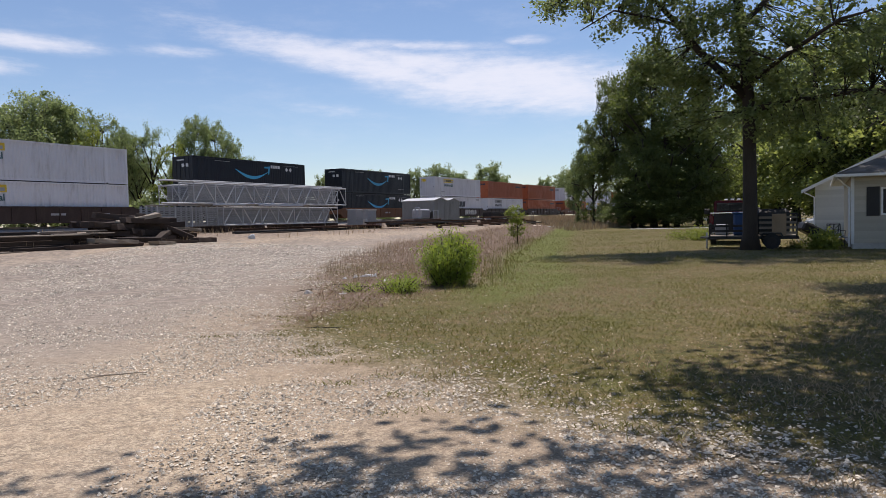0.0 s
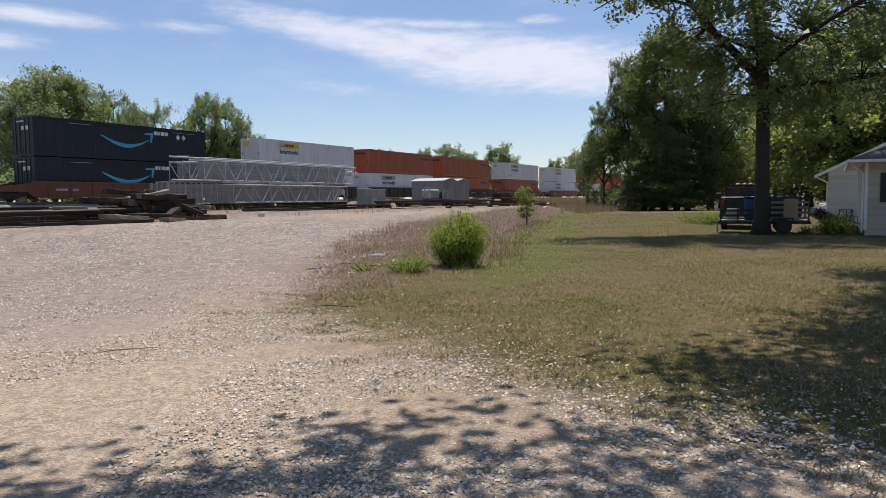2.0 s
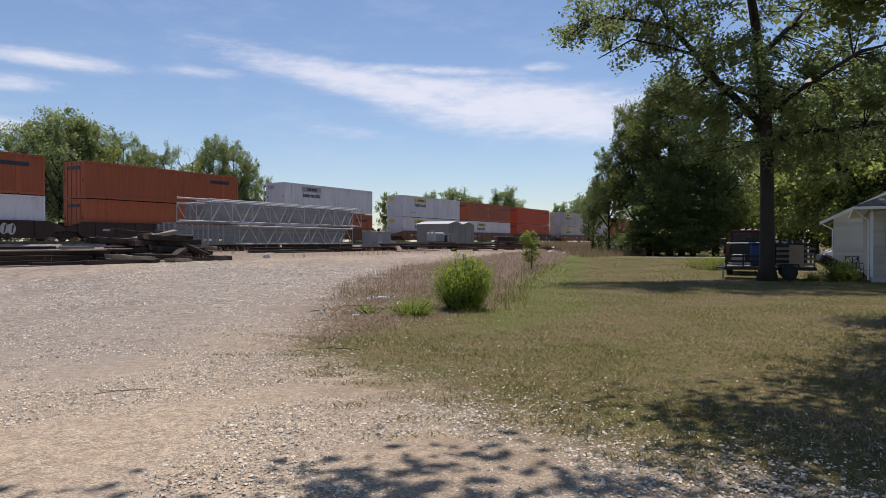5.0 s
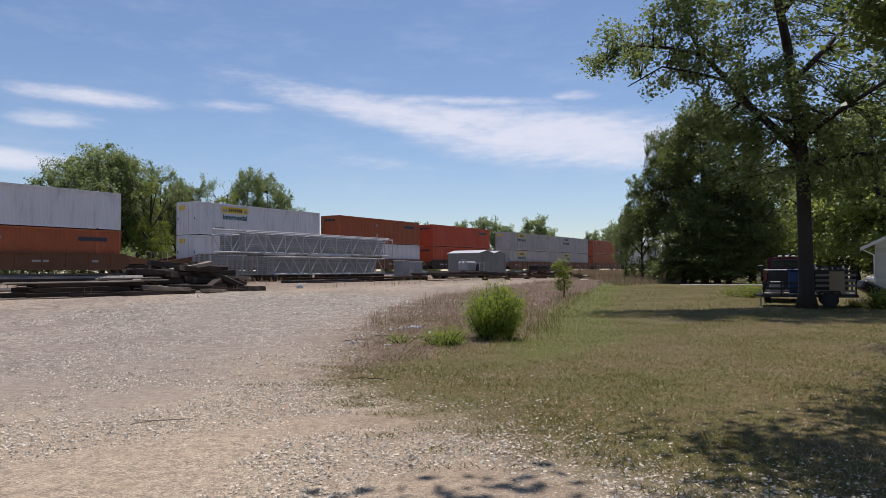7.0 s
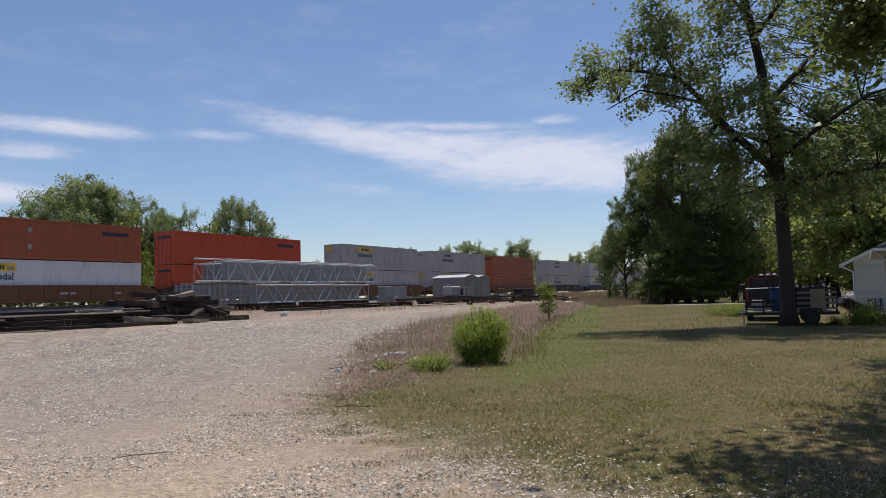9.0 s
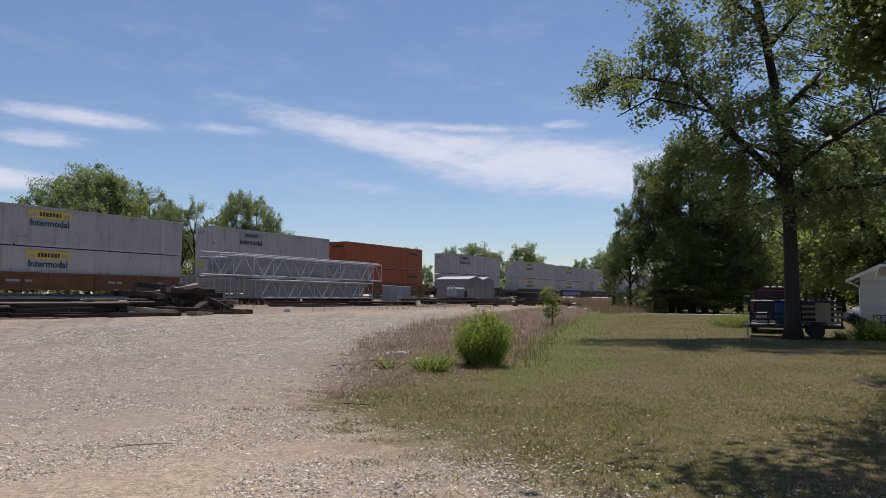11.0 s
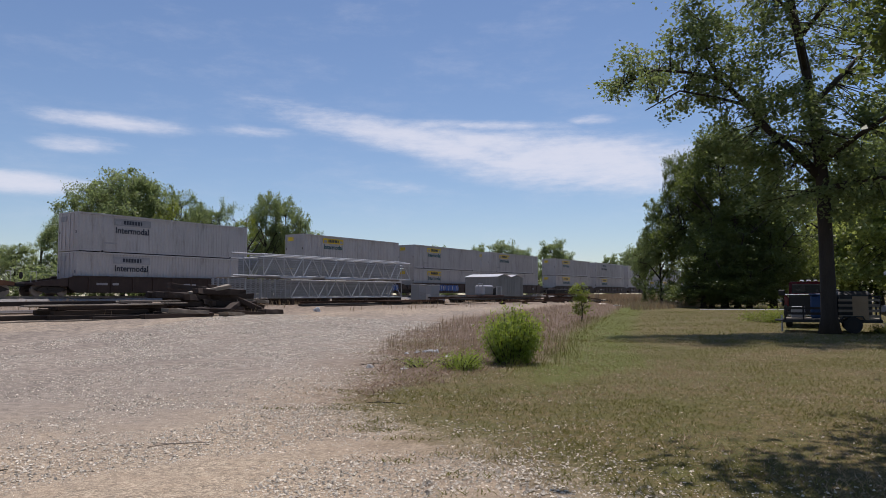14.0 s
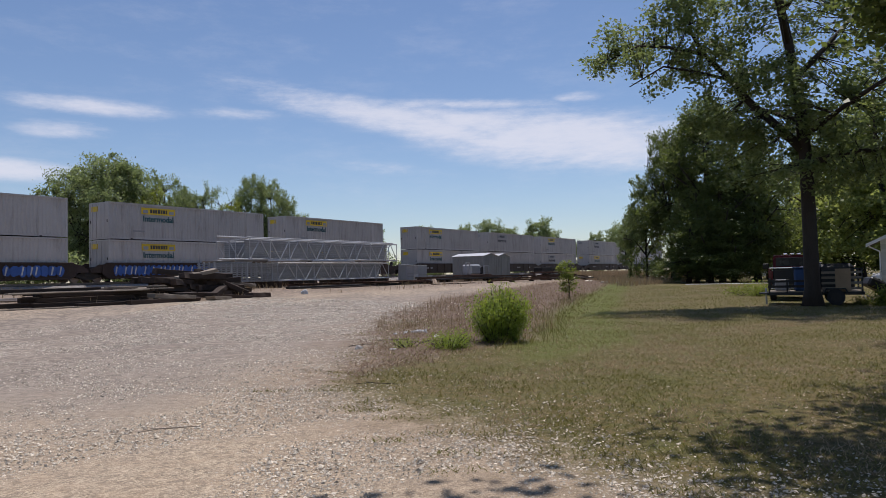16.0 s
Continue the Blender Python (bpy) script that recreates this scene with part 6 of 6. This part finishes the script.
def patio():
    def chair(m):
        c = thing("patio_chair", m, "black wrought-metal patio chair beside the house", "chair", "patio chairs")
        part("seat", block(-0.27, 0.27, -0.27, 0.27, 0.40, 0.44, 0.01), "black", c)
        for x in (-0.25, 0.25):
            for y in (-0.25, 0.25):
                part("leg", bar([((x, y, 0), (x, y, 0.42), 0.018)], "leg"), "black", c)
            part("arm", bar([((x, -0.25, 0.42), (x * 1.08, -0.25, 0.66), 0.016), ((x * 1.08, -0.25, 0.66), (x * 1.08, 0.26, 0.68), 0.018)], "arm"), "black", c)
        back = part("back_frame", bar([((-0.27, 0.25, 0.42), (-0.27, 0.33, 0.98), 0.02), ((0.27, 0.25, 0.42), (0.27, 0.33, 0.98), 0.02), ((-0.27, 0.33, 0.98), (0.27, 0.33, 0.98), 0.02)], "back_frame"), "black", c)
        part("lattice", bar([((-0.27, 0.26, 0.5), (0.27, 0.32, 0.95), 0.012), ((0.27, 0.26, 0.5), (-0.27, 0.32, 0.95), 0.012), ((0, 0.26, 0.46), (0, 0.33, 0.98), 0.012), ((-0.27, 0.29, 0.72), (0.27, 0.29, 0.72), 0.012)], "lattice"), "black", back)
        return c

    a = chair(pose(16.75, 31.0, 0.0, 0, 0, 200))
    copy_thing(a, pose(17.4, 31.5, 0.0, 0, 0, 130))
    t = thing("patio_table", pose(16.6, 29.95, 0.0), "low metal patio table beside two chairs", "table")
    part("tabletop", block(-0.45, 0.45, -0.45, 0.45, 0.42, 0.46, 0.02), "galv", t)
    for x in (-0.38, 0.38):
        for y in (-0.38, 0.38):
            part("leg", bar([((x, y, 0), (x, y, 0.42), 0.02)], "leg"), "black", t)
    o = thing("black_cart", pose(17.0, 33.0, 0.0, 0, 0, -10), "overturned black garden cart on the grass", "garden cart")
    part("tray", block(-0.75, 0.75, -0.45, 0.45, 0.3, 0.75, 0.08, None, pose(0, 0, 0.1, 0, 28, 0)), "black", o)
    part("handle", bar([((-0.7, 0.1, 0.5), (-0.15, -0.5, -0.0), 0.025), ((-0.9, 0.1, 0.75), (-0.5, -0.4, 0.05), 0.02)], "handle"), "galv", o)
    part("wheel", disc(bmesh.new(), (0.5, -0.45, 0.2), (0, 1, 0), 0.2, 0.08, 14), "rubber", o)
    u = thing("air_conditioner", pose(17.6, 27.7, 0.0, 0, 0, -28), "pale outdoor air conditioner against the house wall", "air conditioner")
    part("casing", block(-0.05, 0.85, -0.35, 0.4, 0.06, 0.9, 0.03), "siding_beige", u)
    part("slab", block(-0.15, 0.95, -0.42, 0.44, -0.03, 0.06), "concrete", u)
    for k in range(8):
        part("louvre", block(0.0, 0.8, -0.365, -0.345, 0.15 + k * 0.09, 0.2 + k * 0.09), "trim", u)


def wheel(parent, x, y, r, w, rim="galv"):
    t = part("tyre", disc(disc(bmesh.new(), (x, y, r), (1, 0, 0), r, w * 0.8, 24), (x, y, r), (1, 0, 0), r * 0.93, w, 24), "rubber", parent)
    part("rim", disc(bmesh.new(), (x, y, r), (1, 0, 0), r * 0.58, w + 0.02, 16), rim, t)


def pickup():
    """A pickup seen from behind; y runs forward."""
    p = thing("pickup_truck", pose(14.0, 34.3, 0.0, 0, 0, -21) @ Matrix.Diagonal((1.08, 1.08, 1.2, 1)), "dark red pickup truck parked on the lawn", "pickup truck")
    prof = [(-0.98, 0.55), (0.98, 0.55), (1.0, 0.85), (0.97, 1.28), (-0.97, 1.28), (-1.0, 0.85)]
    for sg in (-1, 1):
        part("bed_side", block(*sorted((sg * 0.9, sg * 1.0)), 0.06, 2.2, 0.55, 1.28, 0.04), "red", p)
        lamp = part("tail_lamp", block(*sorted((sg * 0.83, sg * 1.005)), -0.02, 0.05, 0.82, 1.2, 0.02), "red", p, "red tail lamp")
        part("front_side", block(*sorted((sg * 0.9, sg * 0.99)), 2.2, 5.6, 0.5, 1.22, 0.05), "red", p)
        wheel(p, sg * 0.85, 1.15, 0.4, 0.26)
        wheel(p, sg * 0.85, 4.75, 0.4, 0.26)
        m = part("mirror", block(*sorted((sg * 1.0, sg * 1.28)), 3.55, 3.7, 1.25, 1.5, 0.03), "black", p)
    part("tailgate", block(-0.83, 0.83, 0.0, 0.08, 0.62, 1.27, 0.03), "black", p, "black tailgate")
    part("tailgate_cap", block(-0.98, 0.98, -0.02, 0.1, 1.275, 1.32, 0.015), "chrome", p, "bright tailgate edge")
    part("bumper", block(-0.95, 0.95, -0.2, 0.0, 0.45, 0.66, 0.04), "chrome", p)
    part("number_plate", block(-0.16, 0.16, -0.215, -0.202, 0.48, 0.62), "decal_white", p)
    part("bed_floor", block(-0.9, 0.9, 0.08, 2.2, 0.7, 0.76), "black", p)
    part("chassis", block(-0.6, 0.6, 0.0, 5.4, 0.35, 0.55), "black", p)
    part("bonnet", block(-0.9, 0.9, 3.9, 5.6, 0.6, 1.2, 0.08), "red", p)
    cab = prism([(2.2, 0.9), (2.3, 1.3), (2.42, 1.82), (3.5, 1.84), (4.1, 1.25), (4.1, 0.9)], -0.82, 0.82)
    bmesh.ops.transform(cab, matrix=Matrix.Rotation(math.pi / 2, 4, "Z") @ Matrix.Diagonal((1, -1, 1, 1)), verts=cab.verts)
    bmesh.ops.bevel(cab, geom=list(cab.edges), offset=0.05, segments=2, affect="EDGES")
    part("cab", cab, "red", p)
    part("rear_window", block(-0.7, 0.7, 2.26, 2.36, 1.36, 1.72, 0.01, None, Matrix()), "glass_dark", p)
    for x in (-0.28, 0.0, 0.28):
        part("roof_light", block(x - 0.09, x + 0.09, 2.46, 2.62, 1.83, 1.9, 0.02), "chrome", p, "bright marker light on the cab roof")


def trailer():
    """A low utility trailer with stake sides and a raised ramp."""
    t = thing("utility_trailer", pose(13.55, 31.25, 0.0, 0, 0, -22), "grey utility trailer with stake sides and blue load", "trailer")
    L, W = 3.5, 1.9
    part("deck", block(-L / 2, L / 2, -W / 2, W / 2, 0.5, 0.58), "plank", t)
    for y in (-W / 2, W / 2):
        part("frame_rail", block(-L / 2, L / 2, y - 0.05, y + 0.05, 0.42, 0.54, 0.01), "black", t)
        for z in (0.78, 1.0):
            part("side_board", block(-L / 2, -0.1, y - 0.025, y + 0.025, z - 0.05, z + 0.05), "iron", t)
        for k in range(6):
            x = -L / 2 + 0.05 + k * (L - 0.1) / 5
            part("stake", block(x - 0.03, x + 0.03, y - 0.05, y + 0.05, 0.45, 1.12 if k < 3 else 1.5), "iron" if k < 3 else "black", t)
    for x in (-L / 2, L / 2):
        part("end_rail", block(x - 0.04, x + 0.04, -W / 2, W / 2, 0.42, 0.54), "black", t)
    g = part("ramp_gate", block(0.2, L / 2, -W / 2 - 0.04, -W / 2 - 0.0, 1.44, 1.5), "black", t, "raised ramp gate")
    for z in (0.68, 0.9, 1.12, 1.33):
        part("gate_board", block(0.25, L / 2 - 0.05, -W / 2 - 0.07, -W / 2 - 0.045, z - 0.05, z + 0.05), "plank", g)
    part("plywood", block(0.75, 1.3, -W / 2 - 0.11, -W / 2 - 0.08, 0.55, 1.48), "tan", t, "tan plywood sheet")
    part("tote", block(-0.75, 0.05, -0.5, 0.5, 0.58, 1.52, 0.06), "blue", t, "blue plastic tote")
    part("tote_lid", block(-0.8, 0.1, -0.55, 0.55, 1.52, 1.6, 0.03), "blue", t)
    part("machine", block(0.15, 1.5, -0.2, 0.7, 0.58, 1.7, 0.15), "black", t, "dark machine on the deck")
    part("chest", block(-1.5, -0.95, 0.0, 0.7, 0.58, 1.05, 0.04), "cabinet", t)
    for y in (-W / 2 - 0.16, W / 2 + 0.16):
        tm = disc(bmesh.new(), (0.75, y, 0.33), (0, 1, 0), 0.33, 0.2, 20)
        ty = part("tyre", tm, "rubber", t)
        part("rim", disc(bmesh.new(), (0.75, y, 0.33), (0, 1, 0), 0.19, 0.215, 14), "iron", ty)
        part("fender", prism([(0.3, 0.5), (0.4, 0.7), (1.1, 0.7), (1.2, 0.5), (1.15, 0.5), (1.07, 0.65), (0.43, 0.65), (0.35, 0.5)], y - 0.12, y + 0.12), "black", t)
    part("jack", bar([((-L / 2 - 0.1, 0.0, 0.0), (-L / 2 - 0.1, 0.0, 0.7), 0.04)], "jack"), "galv", t)
    part("drawbar", bar([((-L / 2, -0.6, 0.48), (-L / 2 - 0.35, 0, 0.48), 0.045), ((-L / 2, 0.6, 0.48), (-L / 2 - 0.35, 0, 0.48), 0.045)], "drawbar"), "black", t)


def parked_car(m, label, mat):
    c = thing("parked_car", m, label, "car", "parked cars")
    b = prism([(-2.2, 0.35), (2.2, 0.35), (2.25, 0.7), (1.2, 0.88), (0.55, 1.38), (-0.9, 1.4), (-1.6, 0.95), (-2.25, 0.85)], -0.88, 0.88)
    bmesh.ops.bevel(b, geom=list(b.edges), offset=0.07, segments=2, affect="EDGES")
    part("body", b, mat, c)
    for y in (-0.885, 0.86):
        part("side_window", prism([(-1.2, 0.95), (0.75, 0.95), (0.4, 1.3), (-0.85, 1.32)], y, y + 0.03), "glass_dark", c)
    for x in (-1.4, 1.35):
        for y in (-0.8, 0.8):
            ty = part("tyre", disc(bmesh.new(), (x, y, 0.33), (0, 1, 0), 0.33, 0.2, 20), "rubber", c)
            part("rim", disc(bmesh.new(), (x, y, 0.33), (0, 1, 0), 0.2, 0.215, 14), "chrome", ty)


def far_street():
    """A pale side road behind the lawn, with cars and a low house."""
    def strip(name, x0, y0, x1, y1, w, label):
        d = Vector((x1 - x0, y1 - y0, 0)).normalized()
        n = Vector((-d.y, d.x, 0)) * w / 2
        bm = bmesh.new()
        k = 14
        rows = []
        for i in range(k + 1):
            p = Vector((x0, y0, 0)).lerp(Vector((x1, y1, 0)), i / k)
            rows.append([bm.verts.new((q.x, q.y, float(height(np.array(q.x), np.array(q.y))) + z)) for q, z in ((p - n, -0.1), (p - n * 0.97, 0.03), (p + n * 0.97, 0.03), (p + n, -0.1))])
        for a, b in zip(rows, rows[1:]):
            for j in range(3):
                bm.faces.new((a[j], b[j], b[j + 1], a[j + 1]))
        tagged(part(name, bm, "concrete"), label, "road", kind="structure")

    strip("driveway", 20, 76, 60, 66, 1.6, "pale gravel lane across the lawn's end")
    strip("side_road", 38, 150, 110, 128, 9, "pale side road beyond the lawn")
    parked_car(pose(46.5, 129, 0, 0, 0, 12), "white car parked beside the far road", "car_white")
    parked_car(pose(36.5, 66.5, 0, 0, 0, 170), "white car parked behind the pickup", "car_white")
    h = thing("garage", pose(52, 141, 0, 0, 0, 10), "small pale garage beyond the road", "garage")
    part("wall", block(-5, 5, 0, 6, 0, 2.6), "siding", h)
    part("roof", prism([(-5.4, 2.5), (5.4, 2.5), (0, 4.3)], -0.4, 6.4), "shingle", h)
    part("door", block(-2.5, 0.5, -0.05, 0.0, 0, 2.2), "trim", h)


house()
patio()
pickup()
trailer()
far_street()


# ---- passing butterfly ----
def butterfly():
    b = thing("butterfly", pose(0.35, 17.3, 0.5), "dark brown butterfly with tan wing patches, in flight", "butterfly")
    v, f = [], []
    tube_data([(-0.02, 0, 0), (-0.006, 0, 0.001), (0.008, 0, 0.002), (0.017, 0, 0.001)], [0.0018, 0.0035, 0.0045, 0.002], 8, v, f)
    part("body", mesh_of("body", v, f), "black", b)
    wings = []
    for sg in (-1, 1):
        o = [(0.006, 0.003), (0.022, 0.034), (0.018, 0.058), (0.006, 0.05), (-0.002, 0.034), (-0.016, 0.036), (-0.026, 0.026), (-0.022, 0.012), (-0.008, 0.003)]
        bm = bmesh.new()
        lo = [bm.verts.new((x, sg * y, -0.0004)) for x, y in o]
        hi = [bm.verts.new((x, sg * y, 0.0004)) for x, y in o]
        bm.faces.new(lo)
        bm.faces.new(hi[::-1])
        for i in range(len(o)):
            bm.faces.new((lo[i], lo[(i + 1) % len(o)], hi[(i + 1) % len(o)], hi[i]))
        w = part("wing", bm, "iron", b, "dark brown wing")
        for z in (-0.0012, 0.0008):
            bm = bmesh.new()
            vs = [bm.verts.new((x, sg * y, z)) for x, y in ((0.004, 0.010), (0.012, 0.03), (0.004, 0.034), (-0.012, 0.024), (-0.012, 0.012))]
            bm.faces.new(vs)
            part("wing_patch", bm, "tan", w)
        wings.append((sg, w))
    return b, wings


FLY, WINGS = butterfly()
FLIGHT = [
    (0.0, 0.35, 17.3, 0.5, 0, -112), (3.0, 0.35, 17.3, 0.5, 0, -112), (3.3, 0.95, 11.0, 1.35, 5, -108), (3.6, 0.975, 6.32, 1.85, 8, -110), (3.7, 0.672, 5.547, 1.972, 10, -112), (3.8, 0.382, 4.759, 2.1, 10, -112),
    (3.9, 0.042, 4.049, 2.24, 14, -114), (4.0, -0.262, 3.57, 2.534, 35, -130), (4.1, -0.49, 3.098, 2.911, 35, -120), (4.4, -1.2, 1.2, 3.8, 20, -112), (4.9, -2.5, -3.0, 5.0, 10, -105), (6.2, -3.2, -8.0, 0.03, 0, -100), (16.0, -3.2, -8.0, 0.03, 0, -100),
]
BEAT = [(0.0, 70), (3.2, 70), (3.5, 20), (3.6, -20), (3.7, 25), (3.8, -18), (3.9, 6), (4.0, 55), (4.1, 0), (4.3, 50), (4.6, 0), (5.0, 60), (16.0, 60)]


def motions():
    """The train's run and the butterfly's flight with its wing beats."""
    run_train()
    walk(FLY, [(t, pose(x, y, z, 0, -tilt, turn)) for t, x, y, z, tilt, turn in FLIGHT])
    for sg, w in WINGS:
        walk(w, [(t, pose(0, 0, 0, sg * a, 0, 0)) for t, a in BEAT])


motions()
